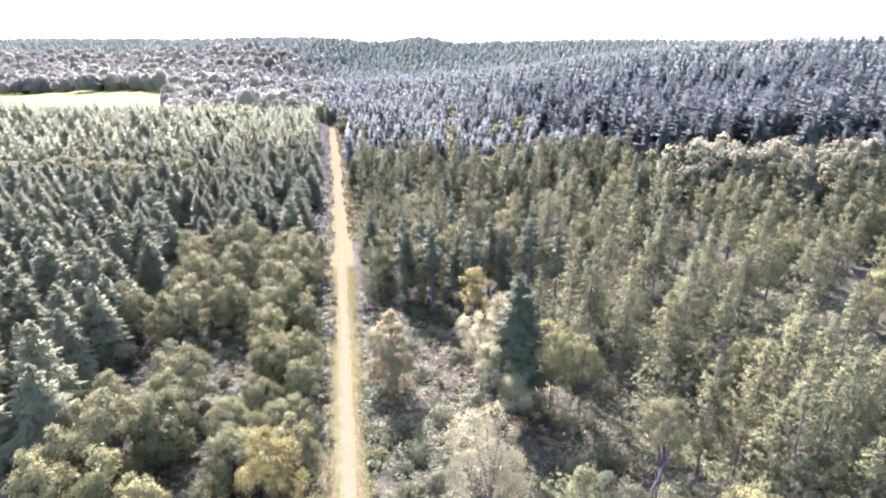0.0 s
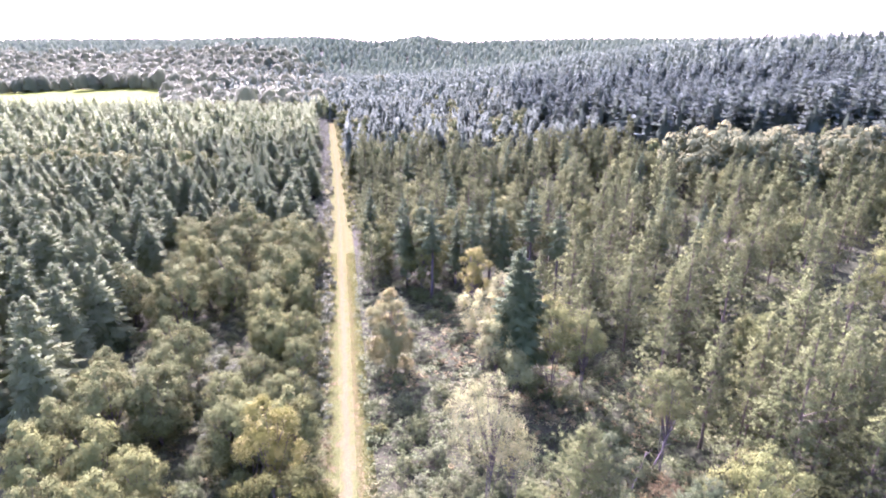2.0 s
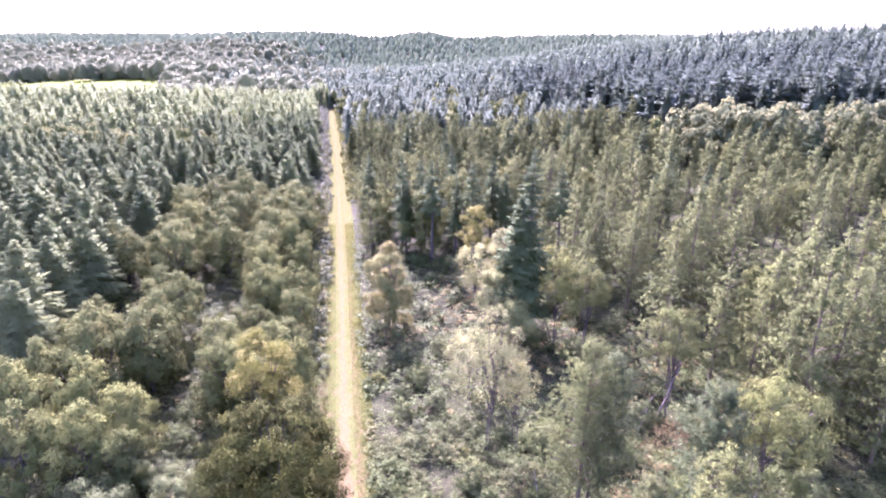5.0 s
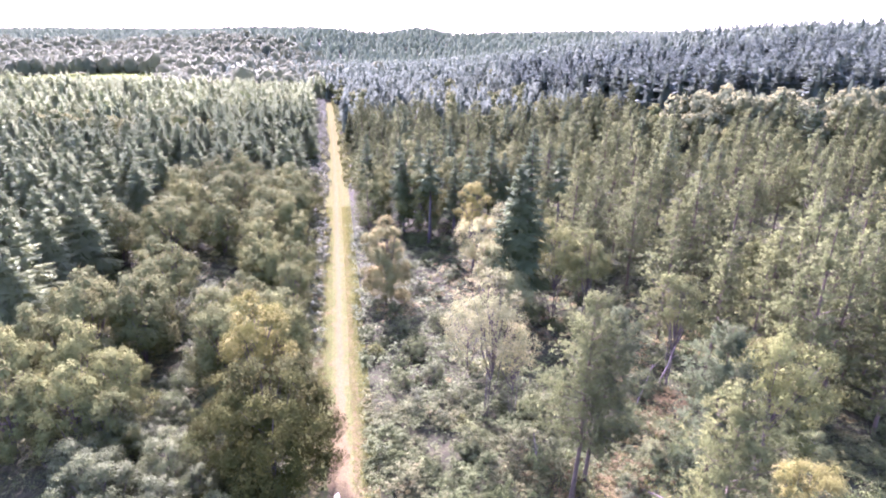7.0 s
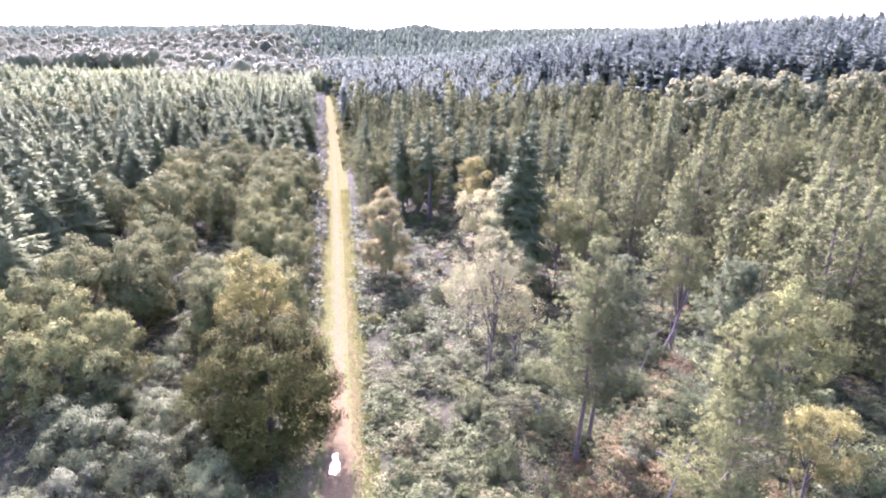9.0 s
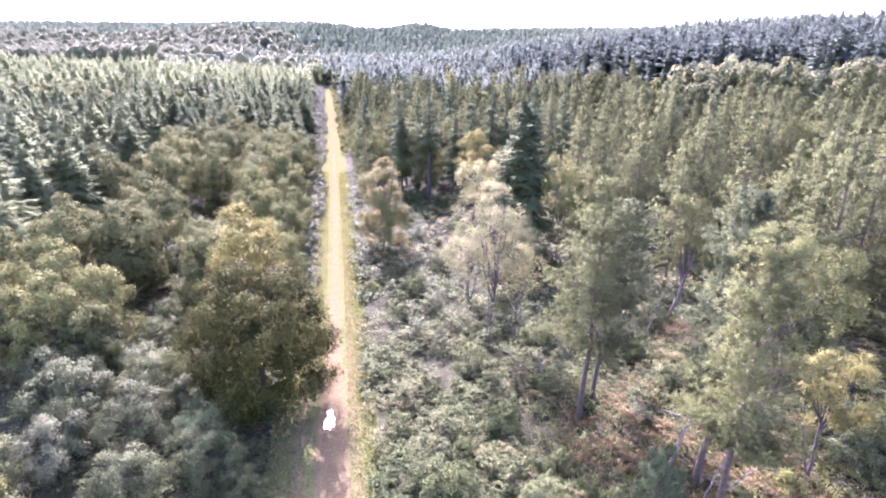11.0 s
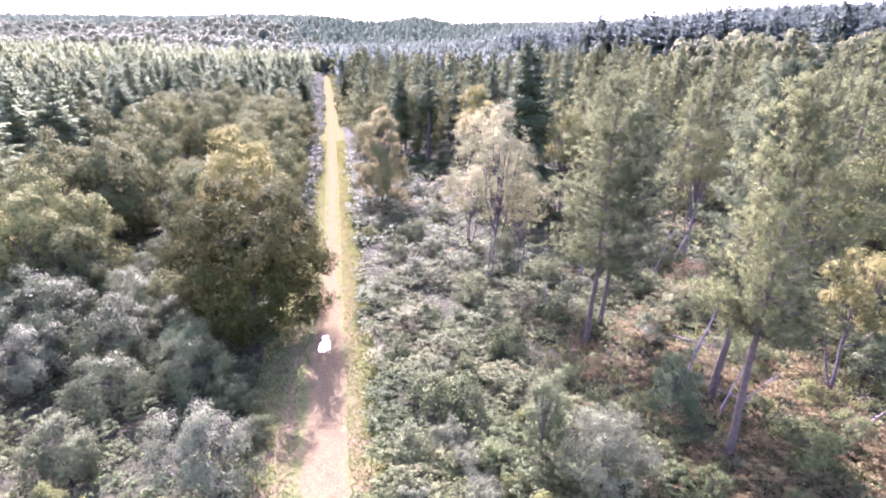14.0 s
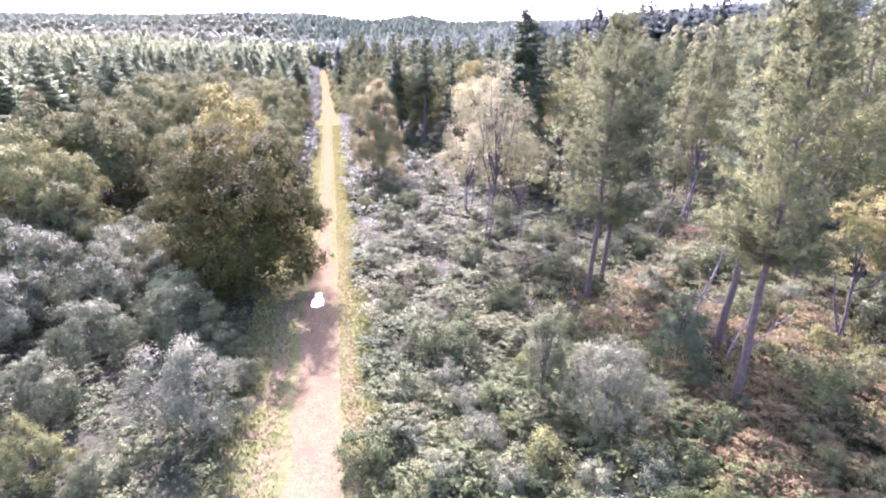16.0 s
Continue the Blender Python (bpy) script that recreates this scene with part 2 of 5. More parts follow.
grass = k.mix(k.math("MULTIPLY", k.math("SUBTRACT", k.noise(0.9, 4.0, p), 0.5, True), 3.0, True), grass, (0.15, 0.095, 0.055))
worn = k.math("MULTIPLY", k.math("SUBTRACT", 0.45, k.math("ABSOLUTE", k.math("ADD", uw, 2.4))), 2.2, True)
worn = k.math("MULTIPLY", k.math("MULTIPLY", worn, 0.4), k.math("SUBTRACT", 1.0, far))
grass = k.mix(worn, grass, (0.125, 0.085, 0.05))
leaves = k.math("MULTIPLY", k.math("SUBTRACT", k.noise(5.5, 3.0, p, 0.6), 0.56, True), 9.0, True)
gcol = k.mix(k.math("MULTIPLY", leaves, 0.8), gcol, (0.085, 0.062, 0.038))
k.put(k.bsdf.inputs["Base Color"], k.mix(gravel, grass, gcol))
k.bsdf.inputs["Roughness"].default_value = 0.85
k.bsdf.inputs["Specular IOR Level"].default_value = 0.0
k.bump(k.noise(14.0, 4.0, p), 0.7, 0.05)
TRACK = k.m
us = np.concatenate([np.linspace(-4.6, -1.8, 8), np.linspace(-1.5, 1.5, 13), np.linspace(1.8, 3.6, 7)])
ty = np.concatenate([np.arange(-10, 90, 0.6), np.arange(90, 404, 3.0)])
gu, gy = np.meshgrid(us, ty)
gx = ride_x(gy) + gu
profile = 0.02 - 0.05 * np.exp(-((gu - 0.8) / 0.3) ** 2) - 0.05 * np.exp(-((gu + 0.8) / 0.3) ** 2) + 0.02 * np.sin(gy * 1.7 + gu * 2)
v = np.stack([gx, gy, land(gx, gy) + profile], -1).reshape(-1, 3)
_, f = sheet(us, ty, lambda a, b: a * 0)
tagged(new("track", mesh_of("track", v, f, TRACK, gu.ravel(), smooth=True)), "straight pale gravel forest track with grassy verges", "track", kind="structure")

# bright field beyond the plantation
k = Mat("meadow_grass")
p = k.place()
k.put(k.bsdf.inputs["Base Color"], k.mix(k.noise(0.02, 3.0, p), k.ramp(k.noise(0.4, 4.0, p), [(0.3, (0.085, 0.115, 0.014)), (0.7, (0.12, 0.15, 0.02))]), (0.14, 0.15, 0.025)))
k.bsdf.inputs["Roughness"].default_value = 0.95
k.bsdf.inputs["Specular IOR Level"].default_value = 0.02
gu, gy = np.meshgrid(np.linspace(-470, 0, 48), np.linspace(425, 675, 44))
gx = -0.515 * gy + gu
v = np.stack([gx, gy, land(gx, gy) + 0.35], -1).reshape(-1, 3)
_, f = sheet(np.arange(48), np.arange(44), lambda a, b: a * 0)
tagged(new("field", mesh_of("field", v, f, k.m, smooth=True)), "sunlit bright green meadow enclosed by woods", "field", kind="structure")


def in_field(x, y):
    return (y > 412) & (y < 640) & (x < -0.515 * y + 6) & (x > -0.515 * y - 480)


# ---- foliage shapes ----


def unit(a):
    return a / np.maximum(np.linalg.norm(a, axis=-1, keepdims=True), 1e-9)


def blades(r, centre, axis, length, width, fold=0.15, facing=None):
    """Folded rhombic leaves: centre, long axis, length and width for each."""
    axis = unit(axis)
    side = r.normal(size=axis.shape) if facing is None else facing
    side = unit(np.cross(axis, side))
    up = np.cross(side, axis)
    length, width = np.asarray(length)[:, None], np.asarray(width)[:, None]
    a, b = centre - axis * length * 0.5, centre + axis * length * 0.5
    lift = up * width * fold
    c, d = centre + side * width * 0.5 + lift, centre - side * width * 0.5 + lift
    v = np.stack([a, c, b, d], 1).reshape(-1, 3)
    i = np.arange(len(centre)) * 4
    f = np.stack([np.stack([i, i + 1, i + 2], -1), np.stack([i, i + 2, i + 3], -1)], 1).reshape(-1, 3)
    return v, f


def join(*pieces):
    """Joins (points, faces) or (points, faces, normals) into one."""
    vs, fs, n = [], [], 0
    for p in pieces:
        vs.append(p[0])
        fs.append(p[1] + n)
        n += len(p[0])
    if all(len(p) == 3 for p in pieces):
        return np.concatenate(vs), np.concatenate(fs), np.concatenate([p[2] for p in pieces])
    return np.concatenate(vs), np.concatenate(fs)


def soft(v, f, n):
    """Gives every point of the triangles a normal and turns their faces to the same side."""
    n = unit(n)
    ng = np.cross(v[f[:, 1]] - v[f[:, 0]], v[f[:, 2]] - v[f[:, 0]])
    away = (ng * n[f].sum(1)).sum(1) < 0
    f = f.copy()
    f[away] = f[away][:, ::-1]
    return v, f, n


def leaf_mesh(name, g, mat, tint):
    return mesh_of(name, g[0], g[1], mat, tint, normals=g[2])


def tube(points, radii, sides=6):
    """A tapered tube of triangles along a line of points."""
    points = np.asarray(points, float)
    way = unit(np.gradient(points, axis=0))
    ref = np.where(np.abs(way[:, 2:3]) > 0.9, [[1.0, 0, 0]], [[0, 0, 1.0]])
    a = unit(np.cross(way, ref))
    b = np.cross(way, a)
    t = np.arange(sides) * 2 * np.pi / sides
    ring = a[:, None] * np.cos(t)[None, :, None] + b[:, None] * np.sin(t)[None, :, None]
    v = (points[:, None] + ring * np.asarray(radii, float)[:, None, None]).reshape(-1, 3)
    i = (np.arange(len(points) - 1)[:, None] * sides + np.arange(sides)[None]).ravel()
    j = (np.arange(len(points) - 1)[:, None] * sides + (np.arange(sides)[None] + 1) % sides).ravel()
    return v, np.concatenate([np.stack([i, j, j + sides], -1), np.stack([i, j + sides, i + sides], -1)])


def stem_line(r, h, lean, n=9, bend=0.03):
    t = np.linspace(0, 1, n)
    off = np.cumsum(r.normal(scale=bend * h / n * 2, size=(n, 2)), 0)
    off -= off[0]
    return np.stack([lean[0] * t + off[:, 0], lean[1] * t + off[:, 1], -0.4 + (h + 0.4) * t], -1)


def on_line(line, h, z):
    t = np.clip((z + 0.4) / (h + 0.4), 0, 1) * (len(line) - 1)
    i = np.minimum(t.astype(int), len(line) - 2)
    w = (t - i)[:, None]
    return line[i] * (1 - w) + line[i + 1] * w


def spruce(seed, h, r0, clear, whorls, per, segs, lean=(0, 0), lift=0.0, droop=0.16, taper=0.72, core=False, fine=False):
    """Drooping boughs in whorls, each a flat spray of twigs on both sides of its axis."""
    r = np.random.default_rng(seed)
    line = stem_line(r, h, lean, 8, 0.012)
    zs = clear + (h - clear) * (np.linspace(0, 0.985, whorls)) ** 0.92
    z = np.repeat(zs, per) + r.uniform(-0.5, 0.5, whorls * per) * (h - clear) / whorls
    z = np.clip(z, clear, h * 0.99)
    n = len(z)
    rel = (h - z) / (h - clear)
    ln = r0 * (rel ** taper) * r.uniform(0.6, 1.15, n) + 0.15
    ln *= np.where(rel > 0.85, r.uniform(0.5, 1.0, n), 1.0)
    az = r.uniform(0, 2 * np.pi, n)
    rise = lift + 0.55 - 0.65 * rel + r.normal(scale=0.1, size=n)
    flat = np.stack([np.cos(az), np.sin(az), np.zeros(n)], -1)
    d = unit(flat + np.stack([rise * 0, rise * 0, rise], -1))
    base = on_line(line, h, z)
    side = unit(np.cross(d, [0, 0, 1.0]))
    up = np.array([0, 0, 1.0])
    own = r.uniform(-0.2, 0.2, n)
    pieces, tints = [], []
    for s in (np.arange(segs) + 0.35) / segs:
        w = (ln * (0.62 if segs > 3 else 0.85) * (1 - s) ** 0.7 * min(1.0, 0.45 + s * 2.0) + 0.1)[:, None]
        c = base + d * (ln * s)[:, None] - up * (droop * ln * s * s)[:, None]
        for sg in (-1, 1):
            nor = flat * 0.95 + up * (0.22 - 0.08 * s) + side * sg * 0.3 + r.normal(scale=0.16, size=(n, 3))
            if fine:
                way = unit(side * sg + d * r.uniform(0.5, 1.0, (n, 1)) - up * r.uniform(0.15, 1.0, (n, 1)))
                long = w[:, 0] * r.uniform(0.7, 1.15, n)
                v, f = blades(r, c + way * long[:, None] * 0.5, way, long, 0.1 + 0.17 * long, 0.2, facing=up + r.normal(scale=0.25, size=(n, 3)))
                k = 4
            else:
                step = d * (ln / segs * 0.75)[:, None]
                tip = c + side * sg * w + d * w * r.uniform(0.3, 0.9, (n, 1)) - up * w * r.uniform(0.05, 0.55, (n, 1))
                v, f, k = np.stack([c - step, tip, c + step], 1).reshape(-1, 3), np.arange(n * 3).reshape(-1, 3), 3
            pieces.append(soft(v, f, np.repeat(nor, k, 0)))
            tints.append(np.repeat(0.55 - 0.15 * s + own + r.uniform(-0.12, 0.12, n), k))
    tip = base + d * ln[:, None] * 1.08 - up * (droop * 0.9 * ln)[:, None]
    c = base + d * ln[:, None] * 0.75 - up * (droop * 0.6 * ln)[:, None]
    w = (ln * 0.1 + 0.06)[:, None]
    pieces.append(soft(np.stack([c + side * w, tip, c - side * w], 1).reshape(-1, 3), np.arange(n * 3).reshape(-1, 3), np.repeat(flat * 0.9 + up * 0.25, 3, 0)))
    tints.append(np.full(n * 3, 0.35))
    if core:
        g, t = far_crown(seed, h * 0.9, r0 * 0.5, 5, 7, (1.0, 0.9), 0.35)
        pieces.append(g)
        # Core tint scaled down: the dark of the crown's inside, put into colour.
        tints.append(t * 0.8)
    else:
        v, f = tube([line[-1] - [0, 0, 0.9], line[-1] + [0, 0, 0.35]], [0.05, 0.01], 3)
        pieces.append(soft(v, f, (v - line[-1]) * [1, 1, 0] + [0, 0, 0.05]))
        tints.append(np.full(len(v), 0.6))
    return join(*pieces), np.concatenate(tints), line


def pine(seed, h, r0, clear, limbs, tufts, needles, lean=(0, 0), nlen=0.55, top_round=0.6, slim=0.34):
    """An open crown of rising limbs that end in tufts of long needles."""
    r = np.random.default_rng(seed)
    line = stem_line(r, h, lean, 10, 0.02)
    t = np.sort(r.uniform(0, 1, limbs)) ** 1.25
    z = clear + (h - clear) * t * 0.99
    rel = (h - z) / (h - clear)
    ln = r0 * (np.minimum(1, rel * 1.25) ** top_round) * (0.7 + 0.3 * np.minimum(1, (1 - rel) * 4)) * r.uniform(0.6, 1.1, limbs) + 0.2
    az = np.arange(limbs) * 2.4 + r.normal(scale=0.5, size=limbs)
    rise = 0.15 + 0.75 * (1 - rel) + r.normal(scale=0.15, size=limbs)
    d = unit(np.stack([np.cos(az), np.sin(az), rise], -1))
    base = on_line(line, h, z)
    s = r.uniform(0.12, 1.05, (limbs, tufts)) ** 0.8
    cen = base[:, None] + d[:, None] * (ln[:, None] * s)[..., None]
    cen = cen + r.normal(scale=0.1, size=cen.shape) * ln[:, None, None] * [1, 1, 0.8]
    cen[..., 2] += 0.12 * ln[:, None] * s * s
    cen = cen.reshape(-1, 3)
    dd = np.repeat(d, tufts, 0)
    tin = np.repeat(r.uniform(0.1, 0.7, limbs), tufts) + r.uniform(-0.15, 0.3, limbs * tufts)
    some = (r.uniform(size=(limbs, tufts)) < np.clip(ln / (0.6 * r0), 0.14, 1)[:, None]).ravel()
    cen, dd, tin = cen[some], dd[some], tin[some]
    c = np.repeat(cen, needles, 0)
    way = unit(unit(r.normal(size=c.shape)) + np.repeat(dd, needles, 0) * 0.5 + [0, 0, 0.35])
    L = nlen * r.uniform(0.7, 1.3, len(c))
    out = np.repeat(dd * [1, 1, 0.4], needles, 0)
    nor = out * 0.6 + way * 0.45 + [0, 0, 0.3] + r.normal(scale=0.15, size=c.shape)
    v, f = blades(r, c + way * L[:, None] * 0.45, way, L, L * slim, 0.1, facing=r.normal(scale=0.5, size=c.shape) + nor)
    v, f, nor = soft(v, f, np.repeat(nor, 4, 0))
    pieces = [tube(on_line(line, h, np.array([zz, zz + 0.01]))[[0, 0]] + np.array([[0, 0, 0], dv * l * 0.95]), [0.009 * l + 0.01, 0.006], 3) for zz, dv, l in zip(z, d, ln)]
    return (v, f, nor), np.repeat(np.repeat(tin, needles), 4), line, join(*pieces)


PHI = (1 + 5 ** 0.5) / 2
ICO = unit(np.array([(-1, PHI, 0), (1, PHI, 0), (-1, -PHI, 0), (1, -PHI, 0), (0, -1, PHI), (0, 1, PHI), (0, -1, -PHI), (0, 1, -PHI), (PHI, 0, -1), (PHI, 0, 1), (-PHI, 0, -1), (-PHI, 0, 1)]))
ICO_F = np.array([(0, 11, 5), (0, 5, 1), (0, 1, 7), (0, 7, 10), (0, 10, 11), (1, 5, 9), (5, 11, 4), (11, 10, 2), (10, 7, 6), (7, 1, 8), (3, 9, 4), (3, 4, 2), (3, 2, 6), (3, 6, 8), (3, 8, 9), (4, 9, 5), (2, 4, 11), (6, 2, 10), (8, 6, 7), (9, 8, 1)])


def broadleaf(seed, h, r0, clear, lobes, leaves, leaf, lean=(0, 0), upright=1.0, hollow=0.55, solid=0.6):
    """A crown of many leafy lobes of different size round forking limbs."""
    r = np.random.default_rng(seed)
    line = stem_line(r, h * 0.85, lean, 8, 0.04)
    mid = np.array([lean[0] * 0.6, lean[1] * 0.6, (clear + h) / 2])
    rad = np.array([r0, r0, (h - clear) / 2])
    i = np.arange(lobes) + 0.5
    cz = 1 - 1.45 * i / lobes
    a = i * 2.39996 + r.normal(scale=0.25, size=lobes)
    flat = np.sqrt(np.maximum(0, 1 - cz * cz))
    dirs = unit(np.stack([np.cos(a) * flat, np.sin(a) * flat, cz], -1) + r.normal(scale=0.14, size=(lobes, 3)))
    reach = r.uniform(0.6, 0.94, (lobes, 1))
    reach[r.uniform(size=lobes) < 0.18] *= 0.55
    cen = mid + dirs * rad * reach
    size = r0 * r.uniform(0.2, 0.36, lobes) * (18 / lobes) ** 0.25 * (1.0 if leaves > 400 else 1.12)
    share = size ** 2 / (size ** 2).sum()
    bunch = 9 if leaves > 400 else 1
    if bunch > 1:
        leaves, leaf = int(leaves * 1.5), leaf * 0.78
    sprays = leaves // bunch
    pick = r.choice(lobes, sprays, p=share)
    dv = unit(r.normal(size=(sprays, 3)) + dirs[pick] * 0.75 + [0, 0, 0.5])
    depth = r.uniform(hollow, 1.08, sprays) ** 0.6
    pos = cen[pick] + dv * (size[pick] * depth)[:, None] * [1, 1, upright]
    pos += r.normal(scale=0.05 * r0, size=pos.shape) * r.uniform(0, 1, (sprays, 1)) ** 2
    up = pos[:, 2] > 0.12
    pos, dv, pick = (np.repeat(q[up], bunch, 0) for q in (pos, dv, pick))
    leaves = len(pos)
    own = np.repeat(r.uniform(-0.2, 0.3, leaves // bunch), bunch)
    if bunch > 1:
        pos = pos + r.normal(size=pos.shape) * leaf * [1.15, 1.15, 0.8]
    nor = unit(dv * 0.75 + unit((pos - mid) / rad) * 0.6 + r.normal(scale=0.14, size=dv.shape))
    way = r.normal(size=(leaves, 3)) - [0, 0, 0.3]
    way = unit(way - nor * (way * nor).sum(1, keepdims=True) * 0.75)
    L = leaf * r.uniform(0.6, 1.35, leaves)
    v, f = blades(r, pos, way, L, L * 0.62, 0.18, facing=nor + r.normal(scale=0.3, size=dv.shape))
    if bunch > 1:
        nor = nor + r.normal(scale=0.2, size=nor.shape) + np.repeat(r.normal(scale=0.3 if leaf < 0.13 else 0.14, size=(leaves // bunch, 3)), bunch, 0)
        own = own * 1.4
    crown = soft(v, f, np.repeat(nor, 4, 0))
    tint = np.clip(r.uniform(0.1, 0.7, lobes)[pick] + own, 0, 1)
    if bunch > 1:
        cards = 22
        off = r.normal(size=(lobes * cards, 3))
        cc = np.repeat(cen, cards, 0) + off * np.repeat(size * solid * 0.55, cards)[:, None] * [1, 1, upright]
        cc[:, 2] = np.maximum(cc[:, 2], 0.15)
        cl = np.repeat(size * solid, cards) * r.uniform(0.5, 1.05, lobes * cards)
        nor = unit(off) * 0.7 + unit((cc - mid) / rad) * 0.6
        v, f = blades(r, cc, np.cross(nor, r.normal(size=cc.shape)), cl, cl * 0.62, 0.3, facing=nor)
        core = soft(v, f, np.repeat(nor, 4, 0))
    else:
        v = ICO[None] * (size * solid)[:, None, None] * [1, 1, upright] * r.uniform(0.8, 1.15, (lobes, 12, 1)) + cen[:, None]
        nor = np.broadcast_to(ICO[None], v.shape) + unit((v - mid) / rad) * 0.7
        v = v.reshape(-1, 3)
        v[:, 2] = np.maximum(v[:, 2], 0.05)
        core = soft(v, (ICO_F[None] + (np.arange(lobes) * 12)[:, None, None]).reshape(-1, 3), nor.reshape(-1, 3))
    g = join(crown, core)
    limbs = []
    for i in range(min(lobes, 14)):
        st = on_line(line, h * 0.85, np.array([max(clear * 0.6, cen[i][2] * r.uniform(0.35, 0.6))]))[0]
        bend = (st + cen[i]) / 2 + [0, 0, -0.08 * h * r.uniform(0, 1)] + r.normal(scale=0.05 * r0, size=3)
        limbs.append(tube([st, bend, cen[i]], [0.0055 * h, 0.0036 * h, 0.012], 4))
    # Core leaves take a low tint: shade inside the crown put into colour.
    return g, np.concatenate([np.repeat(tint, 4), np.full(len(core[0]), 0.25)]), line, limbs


def far_crown(seed, h, r0, rows, sides, taper, rough):
    """A closed uneven crown for trees far away."""
    r = np.random.default_rng(seed)
    t = np.linspace(0, 1, rows + 1)[:-1]
    a = np.arange(sides) * 2 * np.pi / sides
    wide = r0 * (1 - t ** taper[0]) ** taper[1] * np.where(t < 0.05, 0.75, 1)
    rr = wide[:, None] * r.uniform(1 - rough, 1 + rough, (rows, sides))
    aa = a[None] + r.normal(scale=0.25, size=(rows, sides))
    zz = h * (0.12 + 0.88 * t)[:, None] + r.normal(scale=0.05 * h, size=(rows, sides))
    v = np.concatenate([np.stack([rr * np.cos(aa), rr * np.sin(aa), zz], -1).reshape(-1, 3), [[0, 0, h]]])
    i = (np.arange(rows - 1)[:, None] * sides + np.arange(sides)[None]).ravel()
    j = (np.arange(rows - 1)[:, None] * sides + (np.arange(sides)[None] + 1) % sides).ravel()
    k = (rows - 1) * sides + np.arange(sides)
    k2 = (rows - 1) * sides + (np.arange(sides) + 1) % sides
    f = np.concatenate([np.stack([i, j, j + sides], -1), np.stack([i, j + sides, i + sides], -1), np.stack([k, k2, np.full(sides, rows * sides)], -1)])
    # Tint rises with height, so tops come out paler than lower parts.
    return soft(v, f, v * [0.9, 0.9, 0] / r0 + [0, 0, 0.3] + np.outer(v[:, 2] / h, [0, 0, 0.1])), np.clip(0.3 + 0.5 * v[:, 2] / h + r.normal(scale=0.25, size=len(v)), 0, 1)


def trunk_mesh(name, line, girth, mat, extra=None, sides=7):
    rr = girth * np.linspace(1.25, 0.12, len(line)) ** 1.0
    rr[0] *= 1.3
    t = tube(line, rr, sides)
    return mesh_of(name, *(join(t, extra) if extra is not None else t), mat, smooth=True)


def tree(name, label, category, group, trunk, crown, m=None):
    """A tree: an Empty at its foot that carries a trunk and a crown."""
    e = new(name)
    e.empty_display_size = 0.5
    for pn, me in (("trunk", trunk), ("crown", crown)):
        if me is not None:
            o = new(pn, me)
            o.parent = e
    if m is not None:
        e.matrix_basis = m
    return tagged(e, label, category, group)


def stand(x, y, turn=0.0, size=1.0, sink=0.0):
    return pose(x, y, float(land(x, y)) - sink, 0, 0, turn) @ Matrix.Diagonal((size, size, size, 1))


def plant(model, x, y, turn, size, label=""):
    c = copy_thing(model, stand(x, y, turn))
    c.scale = (size, size, size)
    if label:
        c["label"] = label
    return c


def scatter(r, x0, x1, y0, y1, step):
    """A jittered grid of places."""
    gx, gy = np.meshgrid(np.arange(x0, x1, step), np.arange(y0, y1, step))
    gx = gx + (np.arange(gx.shape[0])[:, None] % 2) * step * 0.5
    return (gx + r.uniform(-0.48, 0.48, gx.shape) * step).ravel(), (gy + r.uniform(-0.48, 0.48, gy.shape) * step).ravel()


def wood(name, label, shapes, x, y, size, mat, r, category="wood"):
    """Very many far trees as one mesh: each a turned and scaled copy of one of the given shapes, rooted on the land."""
    vs, fs, ts, ns, n = [], [], [], [], 0
    which = r.integers(0, len(shapes), len(x))
    z = land(x, y)
    turn, lift = r.uniform(0, 2 * np.pi, len(x)), r.uniform(0.85, 1.15, len(x))
    own = r.uniform(0, 0.6, len(x))
    for i, ((v, f, m), t) in enumerate(shapes):
        q = np.flatnonzero(which == i)
        if not len(q):
            continue
        c, s = np.cos(turn[q])[:, None], np.sin(turn[q])[:, None]
        w = np.stack([(v[None, :, 0] * c - v[None, :, 1] * s) * size[q, None] + x[q, None], (v[None, :, 0] * s + v[None, :, 1] * c) * size[q, None] + y[q, None], v[None, :, 2] * (size[q] * lift[q])[:, None] + z[q, None]], -1)
        ns.append(np.stack([m[None, :, 0] * c - m[None, :, 1] * s, m[None, :, 0] * s + m[None, :, 1] * c, np.broadcast_to(m[None, :, 2], w.shape[:2])], -1).reshape(-1, 3))
        vs.append(w.reshape(-1, 3))
        fs.append((f[None] + (np.arange(len(q)) * len(v))[:, None, None]).reshape(-1, 3) + n)
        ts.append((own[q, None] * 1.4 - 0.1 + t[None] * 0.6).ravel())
        n += w.shape[0] * w.shape[1]
    return tagged(new(name, mesh_of(name, np.concatenate(vs), np.concatenate(fs), mat, np.concatenate(ts), normals=np.concatenate(ns))), label, category, kind="stuff")


def in_view(x, y, margin=14):
    return np.abs(x) < 0.86 * y + margin


# ---- models of trees and shrubs, built once and then copied ----


def spruce_model(seed, h, r0, clear, whorls, per, segs, mat, label, lean=(0, 0), name="spruce", group="plantation conifers", taper=0.72):
    g, tint, line = spruce(seed, h, r0, clear, whorls, per, segs, lean, taper=taper, fine=True)
    return tree(name, label, "conifer", group, trunk_mesh("trunk", line, 0.011 * h + 0.03, DARK_BARK), leaf_mesh("crown", g, mat, tint))


